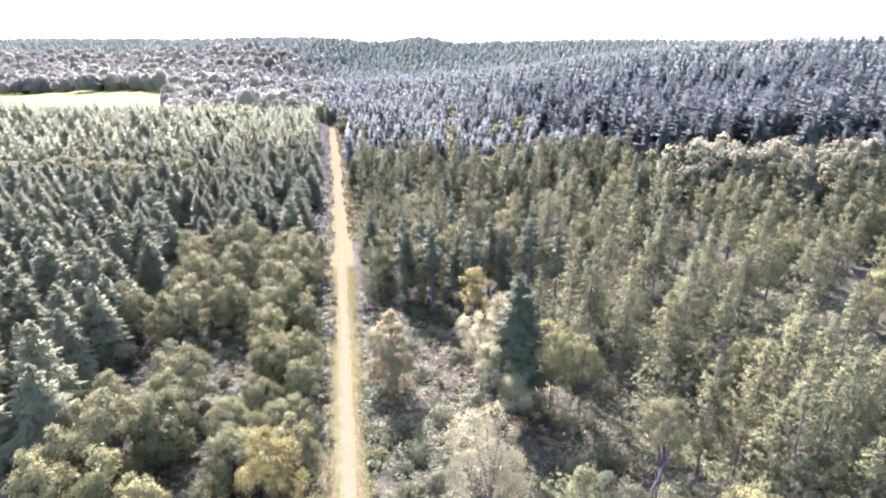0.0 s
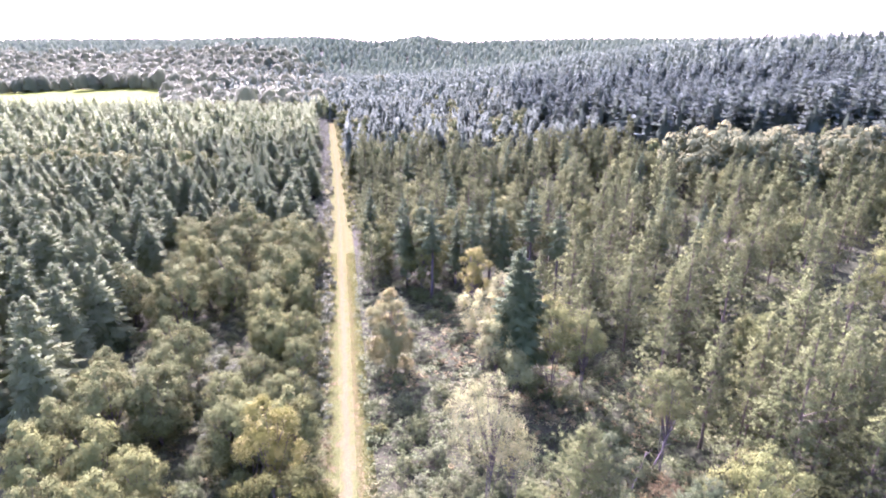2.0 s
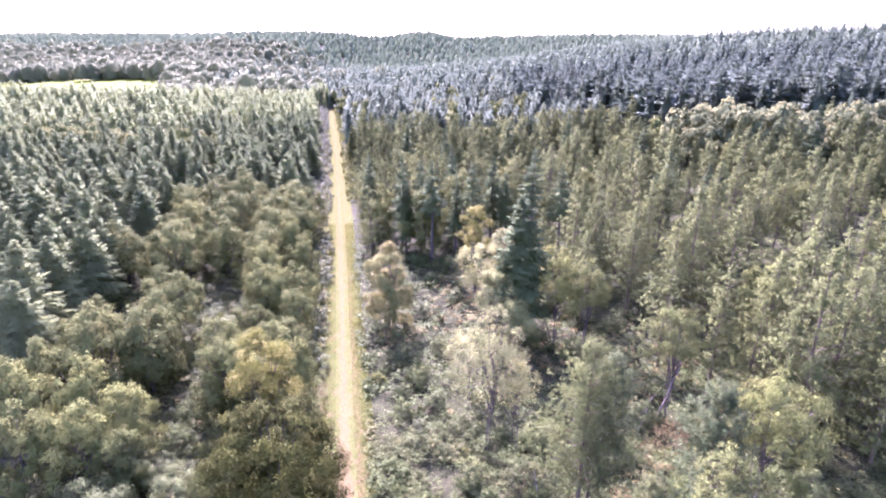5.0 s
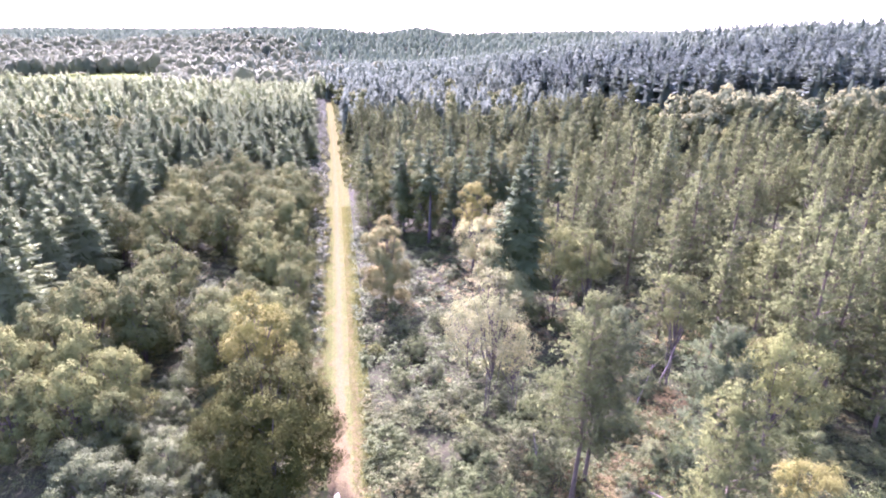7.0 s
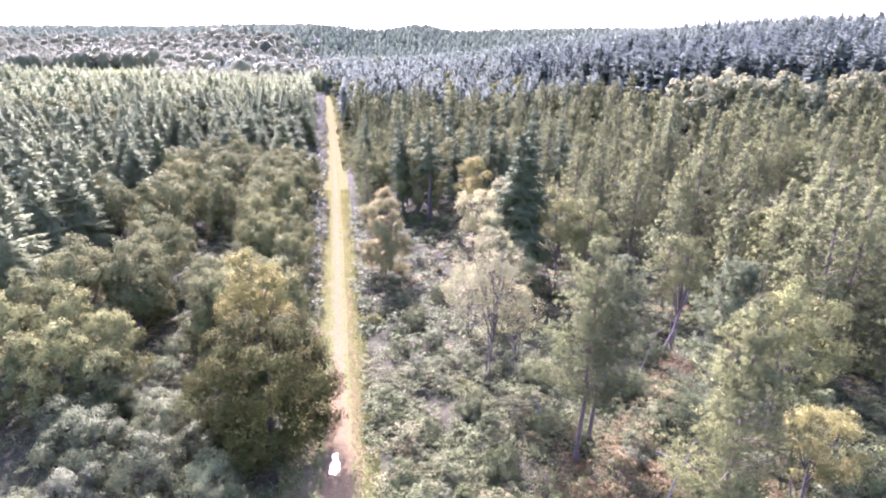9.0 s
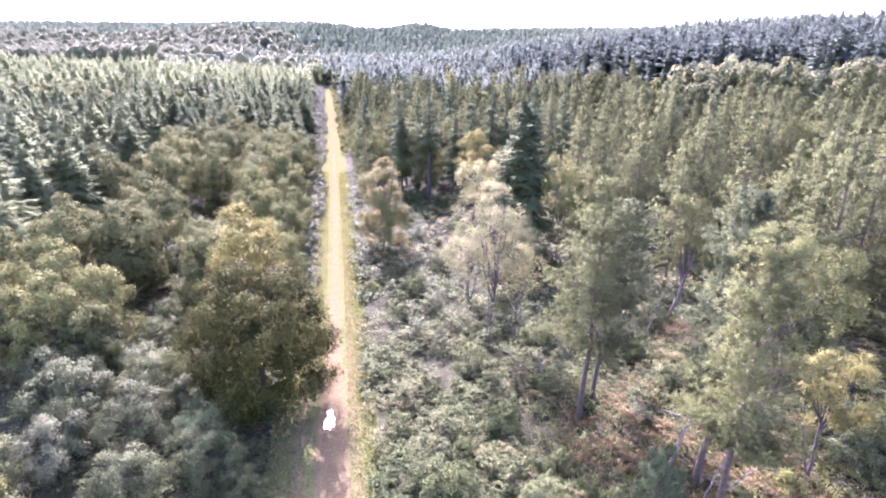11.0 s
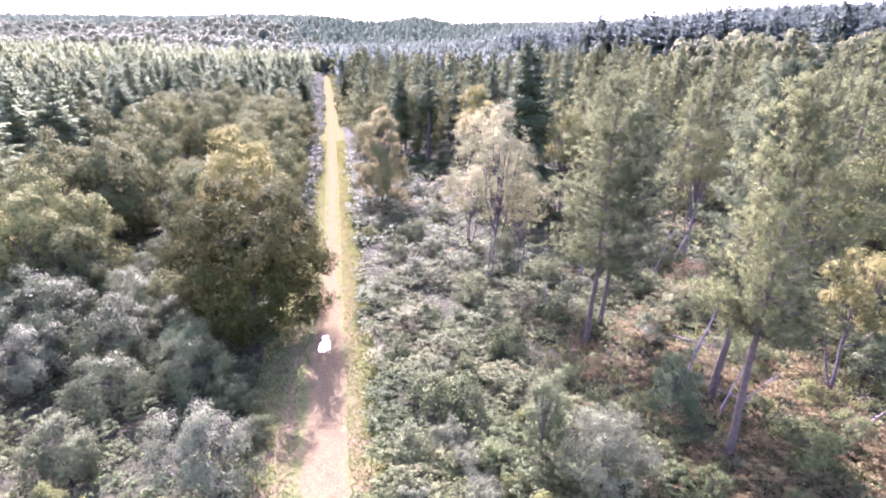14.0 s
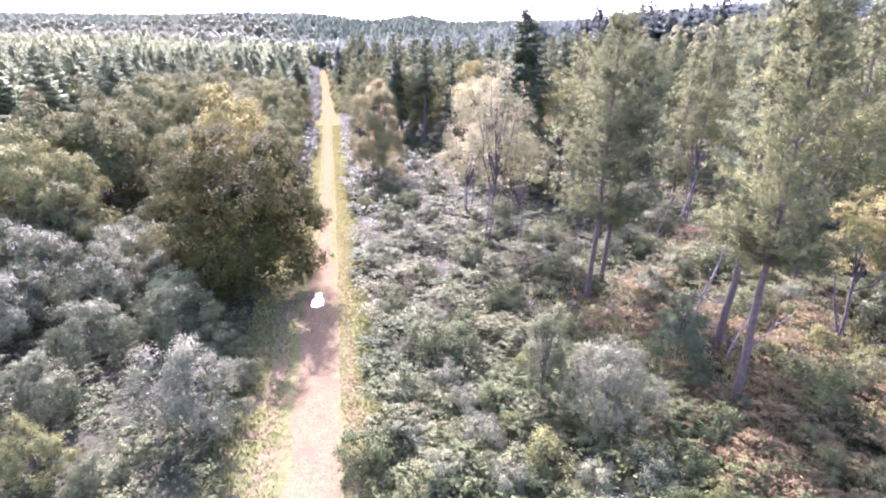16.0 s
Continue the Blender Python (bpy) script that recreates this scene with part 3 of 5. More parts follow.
def pine_model(seed, h, r0, clear, limbs, tufts, needles, label, lean=(0, 0), nlen=0.55, top_round=0.6, mat=None, slim=0.34):
    g, tint, line, twigs = pine(seed, h, r0, clear, limbs, tufts, needles, lean, nlen, top_round, slim)
    return tree("pine", label, "conifer", "pines", trunk_mesh("trunk", line, 0.0092 * h, PINE_BARK, twigs, 8), leaf_mesh("crown", g, mat or PINE, tint))


def layered_pine(seed, h, r0, clear, whorls, per, segs, label):
    g, tint, line = spruce(seed, h, r0, clear, whorls, per, segs, (0, 0), 0.3, 0.04, 0.62, fine=True)
    return tree("pine", label, "conifer", "pines", trunk_mesh("trunk", line, 0.011 * h, PINE_BARK), leaf_mesh("crown", g, PINE, tint))


def leafy_model(name, seed, h, r0, clear, lobes, leaves, leaf, mat, bark, label, category, group, lean=(0, 0), stems=1, upright=1.0, girth=0.012, hollow=0.55, split=False, solid=0.6):
    g, tint, line, limbs = broadleaf(seed, h, r0, clear, lobes, leaves, leaf, lean, upright, hollow, solid)
    r = np.random.default_rng(seed + 999)
    more = [] if split else list(limbs)
    for i in range(stems - 1):
        a = r.uniform(0, 2 * np.pi)
        tip = np.array([math.cos(a), math.sin(a)]) * r0 * r.uniform(0.4, 0.85)
        more.append(tube(stem_line(r, h * r.uniform(0.6, 0.85), tip, 7, 0.05), np.linspace(girth * h * 0.7, 0.015, 7), 5))
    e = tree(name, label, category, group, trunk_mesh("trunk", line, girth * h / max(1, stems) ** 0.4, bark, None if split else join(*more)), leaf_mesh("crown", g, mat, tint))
    if split:
        bole = next(c for c in e.children if c.name.startswith("trunk"))
        for kind, pieces in (("limb", limbs), ("stem", more)):
            for g in pieces:
                new(kind, mesh_of(kind, *g, bark, smooth=True)).parent = bole if kind == "limb" else e
    return e


def place_first(model, x, y, turn=0.0):
    model.matrix_basis = stand(x, y, turn)
    return model


taken = []


def note(x, y, gap=3.0):
    taken.append((x, y, gap))


# single trees on the track's right-hand side
for x, y, seed, h, r0, clear, limbs, lean, label in (
    (15.4, 23.4, 11, 19.6, 3.9, 7.6, 125, (-0.6, -0.2), "tall Scots pine with bare purplish trunk and yellow-green needles"),
    (17.0, 29.0, 12, 20.6, 3.2, 8.0, 100, (0.1, -0.8), "tall Scots pine with open deep green crown in the clearing"),
    (10.8, 36.4, 13, 19.6, 4.3, 6.4, 130, (-0.3, -0.9), "slender Scots pine with feathery yellow-green crown in bracken"),
    (12.4, 38.8, 14, 17.6, 3.3, 5.5, 105, (0.9, -1.6), "leaning Scots pine with deep green crown beside another pine"),
):
    place_first(pine_model(seed, h, r0, clear, limbs, 24, 13, label, lean, 0.3, 0.55, DEEP if seed in (12, 14) else PINE, slim=0.11), x, y)
    note(x, y, 3.5)
place_first(spruce_model(21, 22.2, 5.2, 6.5, 22, 9, 18, EVERGREEN, "dark blue-green spruce standing out above pale birches", name="spruce", group="spruces by the clearing", taper=0.6), 10.1, 70.6)
note(10.1, 70.6, 4)
place_first(leafy_model("birch_tree", 31, 16.4, 4.3, 4.0, 60, 7000, 0.19, PALE, DARK_BARK, "pale autumn birch with several thin bare stems", "tree", "birches in the clearing", (0.2, 0.6), 6, 1.2, 0.0034, split=True, solid=0.14), 4.2, 46.9)
place_first(leafy_model("birch_tree", 32, 11.6, 2.6, 3.6, 34, 2900, 0.19, PALE, DARK_BARK, "small pale birch with forked bare stems", "tree", "birches in the clearing", (-0.6, 0), 4, 1.2, 0.0036, split=True, solid=0.14), 7.0, 47.4)
place_first(leafy_model("birch_tree", 33, 9.5, 3.2, 2.0, 34, 3600, 0.2, PALE, DARK_BARK, "pale silvery birch thicket among bracken", "tree", "birches in the clearing", (0, 0), 4, 1.1, 0.01, split=True, solid=0.3), 2.6, 57.0)
place_first(leafy_model("hornbeam", 34, 15.0, 3.5, -6.5, 64, 22000, 0.23, RUST, DARK_BARK, "upright tree with rust-tinged pale leaves beside the track", "tree", "", (0, 0), 3, 1.3, 0.008, split=True, solid=0.6), -9.3, 75.5)
place_first(leafy_model("maple_tree", 35, 16.6, 2.8, 4.0, 26, 6000, 0.25, GOLD, DARK_BARK, "bright yellow-green maple at the forest edge", "tree", "", (0, 0), 1, 1.0, 0.012, split=True, solid=0.4), 4.4, 89.0)
place_first(leafy_model("birch_tree", 36, 15.2, 2.6, 4.0, 22, 4200, 0.22, BIRCH, DARK_BARK, "half-bare birch with a tuft of olive leaves", "tree", "", (0, 0), 2, 1.2, 0.006, split=True, solid=0.3), 24.9, 53.0)
place_first(leafy_model("ash_tree", 37, 15.6, 4.4, 2.0, 48, 11500, 0.19, BIRCH, DARK_BARK, "pale olive broadleaf tree with yellowing top", "tree", "", (0, 0), 2, 1.1, 0.012, split=True), 27.5, 38.4)
place_first(leafy_model("oak_sapling", 38, 10.6, 2.5, 2.4, 30, 8000, 0.16, YELLOW, DARK_BARK, "young oak with mustard-yellow leaves", "tree", "", (0.4, 0), 2, 1.0, 0.012, split=True), 24.6, 29.2)
for x, y, g in ((4.2, 46.9, 4), (7, 47.4, 3), (2.6, 57, 4), (-9.3, 75.5, 4.5), (4.4, 89, 3), (24.9, 53, 3), (27.5, 38.4, 4.5), (24.6, 29.2, 3.5)):
    note(x, y, g)

for x, y, seed, h, r0, mat, label in (
    (5.2, 76.0, 43, 13.5, 4.2, PALE, "pale birch with light cream-green crown"),
    (6.9, 69.5, 44, 12.0, 3.4, PALE, "pale birch with light cream-green crown"),
    (15.2, 71.0, 45, 15.0, 3.6, BIRCH, "fresh green birch with a rounded crown"),
    (19.0, 68.5, 46, 14.0, 3.2, BIRCH, "fresh green birch with a rounded crown"),
    (9.0, 65.8, 48, 9.5, 2.6, PALE, "silvery pale birch in front of a dark spruce"),
    (9.0, 82.0, 47, 14.0, 4.0, PALE, "pale birch with light cream-green crown"),
):
    place_first(leafy_model("birch_tree", seed, h, r0, 3.0, 34, 4600, 0.27, mat, DARK_BARK, label, "tree", "birches behind the spruce", (0, 0), 3, 1.15, 0.008, split=True, solid=0.4), x, y, seed * 20)
    note(x, y, 3.2)

# single trees on the track's left-hand side
place_first(leafy_model("oak_tree", 41, 12.6, 6.3, -5.0, 84, 34000, 0.21, OAK, DARK_BARK, "broad dark oak with first yellow leaves, shading the track", "tree", "", (0, 0), 2, 0.95, 0.018, 0.4, split=True, solid=0.6), -15.0, 38.2)
place_first(leafy_model("birch_tree", 42, 14.6, 3.3, 3.0, 34, 8000, 0.22, GOLD, DARK_BARK, "birch with bright yellow-green crown behind an oak", "tree", "", (0, 0), 2, 1.3, 0.012, split=True), -18.4, 46.4)
note(-14.6, 37.2, 6.5)
note(-18.4, 46.4, 3)
birches = [
    leafy_model("birch_tree", 51, 12.0, 3.9, -3.0, 50, 8600, 0.24, BIRCH, DARK_BARK, "bushy olive-green birch in a thicket", "tree", "birch thicket", (0, 0), 4, 1.35, 0.012, 0.5, solid=0.8),
    leafy_model("birch_tree", 52, 12.0, 4.3, -3.0, 54, 9200, 0.24, BIRCH, DARK_BARK, "bushy olive-green birch in a thicket", "tree", "birch thicket", (0, 0), 4, 1.25, 0.012, 0.5, solid=0.8),
    leafy_model("birch_tree", 53, 12.0, 3.6, -3.0, 44, 8000, 0.24, BIRCH, DARK_BARK, "bushy olive-green birch in a thicket", "tree", "birch thicket", (0, 0), 3, 1.45, 0.012, 0.5, solid=0.8),
]
r = np.random.default_rng(61)
left_birches = [
    (-35, 57.4, 12.4), (-40.7, 55.3, 12.4), (-30.3, 45.4, 9.6), (-34.2, 41.2, 10.4), (-36, 63, 11), (-30, 52.5, 10.8), (-38, 48.5, 11.2), (-44.5, 48, 10.5), (-27, 40.5, 8.0), (-45.5, 59.5, 10.2), (-40, 41, 9.5), (-31.5, 60, 10.5),
    (-22.6, 51.5, 11.5), (-17.6, 54.2, 10.2), (-22.5, 58.5, 9.8), (-18.5, 62, 8.8), (-27, 67, 8.5), (-20.5, 70.5, 9.4), (-26.5, 76, 10.2), (-22.4, 79.5, 9.2), (-31, 84.5, 11.4), (-26.2, 92.5, 9.6), (-29, 78.5, 9.5),
    (-62.3, 124, 12.4), (-42.5, 121.5, 13.2), (-48.3, 128, 14.2), (-53.3, 108.4, 12.6), (-45, 87, 14.0), (-57.2, 90, 12.2), (-38, 112.5, 13), (-45.5, 104, 13), (-33.8, 117.5, 12.4), (-57.5, 116.5, 13), (-49, 96.5, 11.4),
    (-41.5, 95, 11.8), (-35.5, 104, 12.5), (-53, 100, 11.8), (-31.5, 109, 11), (-45.5, 113, 13.6), (-37, 124, 12.6), (-54, 124.5, 13), (-51, 89, 10.5), (-32.5, 124.5, 11),
]


def gap_x(y):
    """The middle of a low scrubby gap between the birch thickets."""
    return -27.0 - 0.355 * (y - 44)


def clear_left(x, y, gap):
    """Keeps a place on the left well clear of the track and of the scrubby gap between the thickets."""
    x = min(x, float(ride_x(y)) - gap)
    d = x - gap_x(y)
    if 40 < y < 92 and abs(d) < 4.6:
        x = gap_x(y) + math.copysign(4.6, d)
    return x


for i, (x, y, h) in enumerate(left_birches):
    x = clear_left(x, y, 6.4)
    plant(birches[i % 3], x, y, r.uniform(0, 360), h / 12.0)
    note(x, y, 3.2)
for i, m in enumerate(birches):
    place_first(m, (-30.5, -39.0, -33.0)[i], (99.0, 69.5, 91.0)[i], 40 * i)

# sallow and other shrubs
sallows = [
    leafy_model("sallow_bush", 71, 5.0, 2.9, -2.0, 34, 10000, 0.14, SALLOW, DARK_BARK, "rounded grey-green sallow bush", "shrub", "sallow bushes", (0, 0), 5, 1.1, 0.012, 0.4, solid=0.5),
    leafy_model("sallow_bush", 72, 5.0, 2.6, -2.0, 30, 9500, 0.14, SALLOW, DARK_BARK, "rounded grey-green sallow bush", "shrub", "sallow bushes", (0, 0), 5, 1.2, 0.012, 0.4, solid=0.5),
    leafy_model("sallow_bush", 73, 5.0, 3.2, -2.0, 38, 11000, 0.14, SALLOW, DARK_BARK, "rounded grey-green sallow bush", "shrub", "sallow bushes", (0, 0), 6, 0.95, 0.012, 0.4, solid=0.5),
]
sallows.append(leafy_model("hazel_bush", 74, 5.0, 2.6, -2.0, 26, 8500, 0.14, BIRCH, DARK_BARK, "leafy yellow-green hazel bush among sallows", "shrub", "sallow bushes", (0, 0), 5, 1.1, 0.012, 0.4, solid=0.5))
sallows.append(leafy_model("willow_bush", 75, 5.0, 2.5, -2.0, 30, 10000, 0.12, SILVER, DARK_BARK, "pale silvery willow bush", "shrub", "sallow bushes", (0, 0), 5, 1.25, 0.012, 0.4, solid=0.5))
left_bushes = [
    (-11.7, 20.8, 5.2), (-20.2, 27.2, 4.0), (-19.4, 21.6, 3.8), (-29.4, 35, 5.6), (-15.6, 29.0, 4.2), (-31, 37, 5.4), (-27, 33.7, 6.0), (-26.6, 29.6, 4.8), (-17.0, 17.6, 3.0),
    (-22.4, 32.6, 5.2), (-25, 22, 3.8), (-12.8, 27.2, 2.4), (-20.6, 36.2, 3.6), (-30, 27, 4.6), (-23.2, 18.2, 3.2), (-13.8, 16.6, 2.4), (-10.6, 24.6, 1.8), (-28.4, 24.6, 4.0), (-24.5, 38.6, 4.6),
]
for i, (x, y, h) in enumerate(left_bushes):
    if h > 3 and 38 < y:
        x = clear_left(x, y, 5.0)
    plant(sallows[(4, 2, 1, 0, 2, 0, 1, 4, 3, 1, 0, 2, 1, 0, 2, 1, 0, 3, 2)[i]], x, y, r.uniform(0, 360), h / 5.0)
    note(x, y, 2)
for i, m in enumerate(sallows):
    place_first(m, (-46.0, -29.5, -21.0, -21.6, -33.0)[i], (36.0, 41.0, 64.5, 39.5, 26.5)[i], 70 * i)

low = [
    leafy_model("bramble_bush", 81, 2.0, 1.5, -0.8, 26, 2300, 0.14, BRAMBLE, DARK_BARK, "low green bramble bush among bracken", "shrub", "clearing shrubs", (0, 0), 4, 1.0, 0.012, 0.4, solid=0.4),
    leafy_model("bramble_bush", 82, 2.0, 1.3, -0.8, 22, 2000, 0.14, BRAMBLE, DARK_BARK, "low green bramble bush among bracken", "shrub", "clearing shrubs", (0, 0), 4, 1.1, 0.012, 0.4, solid=0.4),
    leafy_model("hazel_bush", 87, 2.0, 1.3, -0.8, 20, 2000, 0.14, BIRCH, DARK_BARK, "low yellow-green hazel shrub in the clearing", "shrub", "clearing shrubs", (0, 0), 5, 1.2, 0.012, 0.4, solid=0.4),
    leafy_model("sallow_bush", 83, 2.0, 1.2, -0.8, 20, 2000, 0.13, SALLOW, DARK_BARK, "small pale sallow bush in the clearing", "shrub", "clearing shrubs", (0, 0), 5, 1.2, 0.012, 0.4, solid=0.4),
    leafy_model("willow_bush", 88, 2.0, 1.35, -0.8, 26, 2600, 0.12, SILVER, DARK_BARK, "low pale silvery willow scrub", "shrub", "clearing shrubs", (0, 0), 5, 1.3, 0.01, 0.4, solid=0.4),
]
place_first(leafy_model("holly_bush", 89, 4.2, 2.2, -1.6, 30, 7000, 0.14, EVERGREEN, DARK_BARK, "dark green holly bush at the foot of an oak", "shrub", "", (0, 0), 4, 1.1, 0.012, 0.4, split=True, solid=0.5), -17.6, 32.4)
place_first(leafy_model("willow_bush", 84, 4.6, 2.5, -0.5, 70, 15000, 0.1, SILVER, DARK_BARK, "silvery-leaved willow bush in bracken", "shrub", "", (0, 0), 6, 1.5, 0.012, 0.4, split=True, solid=0.3), 8.2, 21.4)
place_first(leafy_model("birch_sapling", 85, 6.2, 1.35, -0.6, 40, 8000, 0.11, SALLOW, DARK_BARK, "slim young birch with sparse light green leaves", "sapling", "", (0.2, 0), 2, 1.4, 0.006, 0.2, split=True, solid=0.3), 5.2, 23.2)
place_first(leafy_model("yew_bush", 86, 5.0, 1.5, -1.0, 30, 8000, 0.11, EVERGREEN, DARK_BARK, "dense dark green upright yew bush under pines", "shrub", "", (0, 0), 3, 1.5, 0.014, 0.4, split=True), 13.5, 26.6)
clearing_bushes = [
    (-0.4, 27.8, 2.6, 0), (-1.9, 23.2, 2.2, 2), (15.7, 37.2, 2.0, 2), (19.6, 24.2, 2.6, 0), (22.0, 52.4, 3.0, 2), (9.3, 48.2, 2.8, 0), (-2.9, 47.6, 2.2, 2), (4.9, 36.4, 1.8, 0), (17.2, 20.2, 1.2, 1), (-6.2, 65.4, 2.6, 2), (-3.4, 33.6, 2.0, 1),
    (-1.6, 39.5, 1.8, 0), (1.6, 31.8, 1.6, 1), (2.6, 41.2, 1.8, 2), (-4.6, 41.0, 1.6, 0), (-5.2, 53.0, 2.2, 1), (-1.2, 55.0, 2.4, 2), (0.8, 19.2, 1.8, 0), (-0.6, 16.6, 1.6, 1), (3.2, 17.8, 1.8, 2), (10.8, 18.4, 1.6, 0), (13.2, 20.6, 1.8, 1), (20.4, 20.6, 1.2, 2),
    (22.6, 24.6, 2.0, 1), (8.4, 30.6, 1.6, 1), (8.8, 40.6, 2.2, 0), (14.8, 45.0, 2.6, 2), (18.6, 46.4, 2.4, 0), (12.6, 52.6, 2.8, 1), (16.8, 57.2, 3.2, 2), (-7.4, 71.0, 2.2, 1), (-4.4, 79.0, 2.6, 2), (-7.0, 88.0, 2.6, 1), (-3.0, 93.0, 2.8, 0), (1.0, 84.0, 2.6, 2),
    (-10.5, 95.0, 3.0, 2), (0.4, 99.0, 3.2, 1), (-6.0, 102.0, 3.0, 0), (-1.0, 68.0, 2.6, 1), (4.4, 71.0, 3.0, 2), (12.0, 70.0, 3.4, 0), (17.0, 66.0, 3.2, 1), (20.5, 59.0, 3.0, 0), (6.6, 56.0, 2.6, 1), (21.4, 33.0, 2.4, 1), (22.8, 41.2, 3.0, 0), (19.4, 41.6, 2.2, 2),
    (10.4, 77.0, 3.4, 2), (15.0, 82.0, 3.6, 1), (8.0, 94.0, 3.6, 0), (27.0, 24.0, 2.8, 0), (28.6, 30.6, 3.2, 2), (26.0, 20.0, 2.4, 1), (33.0, 33.0, 4.0, 0), (-4.0, 60.5, 2.4, 0),
]
for x, y, h, i in clearing_bushes:
    plant(low[3 if i == 2 else i], x, y, r.uniform(0, 360), h / 2.0 * 0.95)
for x, y, h, i in ((2.7, 17.2, 1.7, 4), (0.5, 17.2, 1.9, 4), (1.5, 22.3, 1.6, 4), (1.0, 27.7, 2.4, 1), (8.9, 18.4, 1.5, 2), (19.3, 22.6, 3.0, 2), (16.8, 18.2, 1.6, 2), (18.6, 17.2, 1.6, 3), (15.3, 35.7, 1.7, 4), (4.4, 34.9, 2.2, 0), (2.3, 42.4, 2.6, 1), (3.4, 20.8, 1.4, 2), (-1.2, 19.8, 1.6, 4), (6.6, 17.4, 1.5, 4), (11.4, 16.4, 1.3, 2), (0.2, 24.6, 1.6, 4), (4.8, 26.2, 1.4, 2), (22.5, 28.0, 1.8, 2), (25.0, 35.0, 1.8, 4), (20.5, 31.0, 1.2, 2)):
    plant(low[i], x, y, r.uniform(0, 360), h / 2.0)
plant(sallows[4], 35.2, 46.8, 30, 1.05)
for x, y, h in ((43.5, 54, 4.0), (49.5, 57, 5.5), (33, 40, 3.4), (30, 33.5, 3.0)):
    plant(sallows[int(x) % 4], x, y, x * 40, h / 5.0)
for _ in range(34):
    y = 40 + 46 * r.uniform()
    plant(low[int(r.integers(3, 5))], gap_x(y) + r.uniform(-2.2, 2.2), y, r.uniform(0, 360), r.uniform(0.5, 0.9))
q = np.random.default_rng(88)
for _ in range(150):
    y = 13 + 92 * q.uniform() ** 1.3
    x = q.uniform(float(ride_x(y)) + 3.6, min(30.0, 10 + 0.45 * y))
    if all((x - a) ** 2 + (y - b) ** 2 > 2.2 for a, b, *_ in clearing_bushes) and (x - 15) ** 2 + (y - 33) ** 2 > 30 and abs(x) < 0.86 * y + 4:
        plant(low[int(q.integers(0, 5))], x, y, q.uniform(0, 360), q.uniform(0.4, 0.85))
for i, m in enumerate(low):
    place_first(m, (-3.2, 29.6, 4.6, 6.4, 1.9)[i], (18.6, 27.4, 18.2, 64.0, 19.8)[i], 50 * i)

q = np.random.default_rng(89)
for _ in range(110):
    y = q.uniform(36, 104)
    x = q.uniform(max(-58.0, -0.8 * y), float(ride_x(y)) - 5.2)
    if (x + 14.2) ** 2 + (y - 38.2) ** 2 > 40 and ((x + 45) / 9) ** 2 + ((y - 77) / 9) ** 2 > 1:
        plant(low[int(q.integers(0, 5))], x, y, q.uniform(0, 360), q.uniform(0.6, 1.25))
for x, y, h in ((-24, 63, 4.0), (-34, 70, 4.5), (-36, 90, 5.0), (-30, 100, 5.2), (-24.5, 86, 4.2), (-16, 47, 3.4), (-14.5, 57.5, 3.6), (-17.5, 66.5, 3.6), (-21.5, 96, 4.4), (-12.6, 50.5, 2.6)):
    plant(sallows[int(q.integers(0, 5))], clear_left(x, y, 6.2), y, q.uniform(0, 360), h / 5.0)
for x, y, h in ((-15.4, 61, 8.5), (-27.5, 58, 9.0), (-46.5, 53, 10.0), (-48, 66, 9.0), (-34.5, 97, 11.0), (-26, 108.5, 10.5), (-24.6, 117, 10.0)):
    plant(birches[int(q.integers(0, 3))], clear_left(x, y, 8.5), y, q.uniform(0, 360), h / 12.0)

# ---- plantations: the nearest trees one by one, the rest as woods ----
spruces = [spruce_model(s, 16.0, rr, 2.2, 24, 10, 13, SPRUCE, "dark green plantation spruce with drooping boughs") for s, rr in ((101, 5.4), (102, 4.8), (103, 5.8), (104, 5.1))]
firs = [spruce_model(s, 20.0, rr, 5.0, 20, 8, 11, EVERGREEN, "tall dark spruce at the forest edge", group="tall dark spruces") for s, rr in ((105, 3.6), (106, 3.3))]
bare_firs = [spruce_model(107, 20.0, 3.2, 10.0, 13, 8, 11, EVERGREEN, "tall dark spruce with a long bare trunk", group="tall dark spruces")]
fine_pines = [pine_model(s, 18.0, rr, cl, 96, 8, 12, "grey-green Scots pine with feathery crown near the clearing", (0, 0), 0.42, 1.0, slim=0.18) for s, rr, cl in ((115, 4.6, 4.0), (116, 4.0, 5.0), (117, 4.8, 3.0))]
pines = [pine_model(s, 18.0, rr, cl, 70, 6, 8, "grey-green Scots pine in mixed forest", (0, 0), 0.6, 1.05, slim=0.26) for s, rr, cl in ((111, 4.6, 4.0), (112, 4.3, 3.0))] + [layered_pine(s, 18.0, rr, cl, 18, 7, 10, "light green layered pine in mixed forest") for s, rr, cl in ((113, 3.9, 3.0), (114, 3.4, 2.6))]


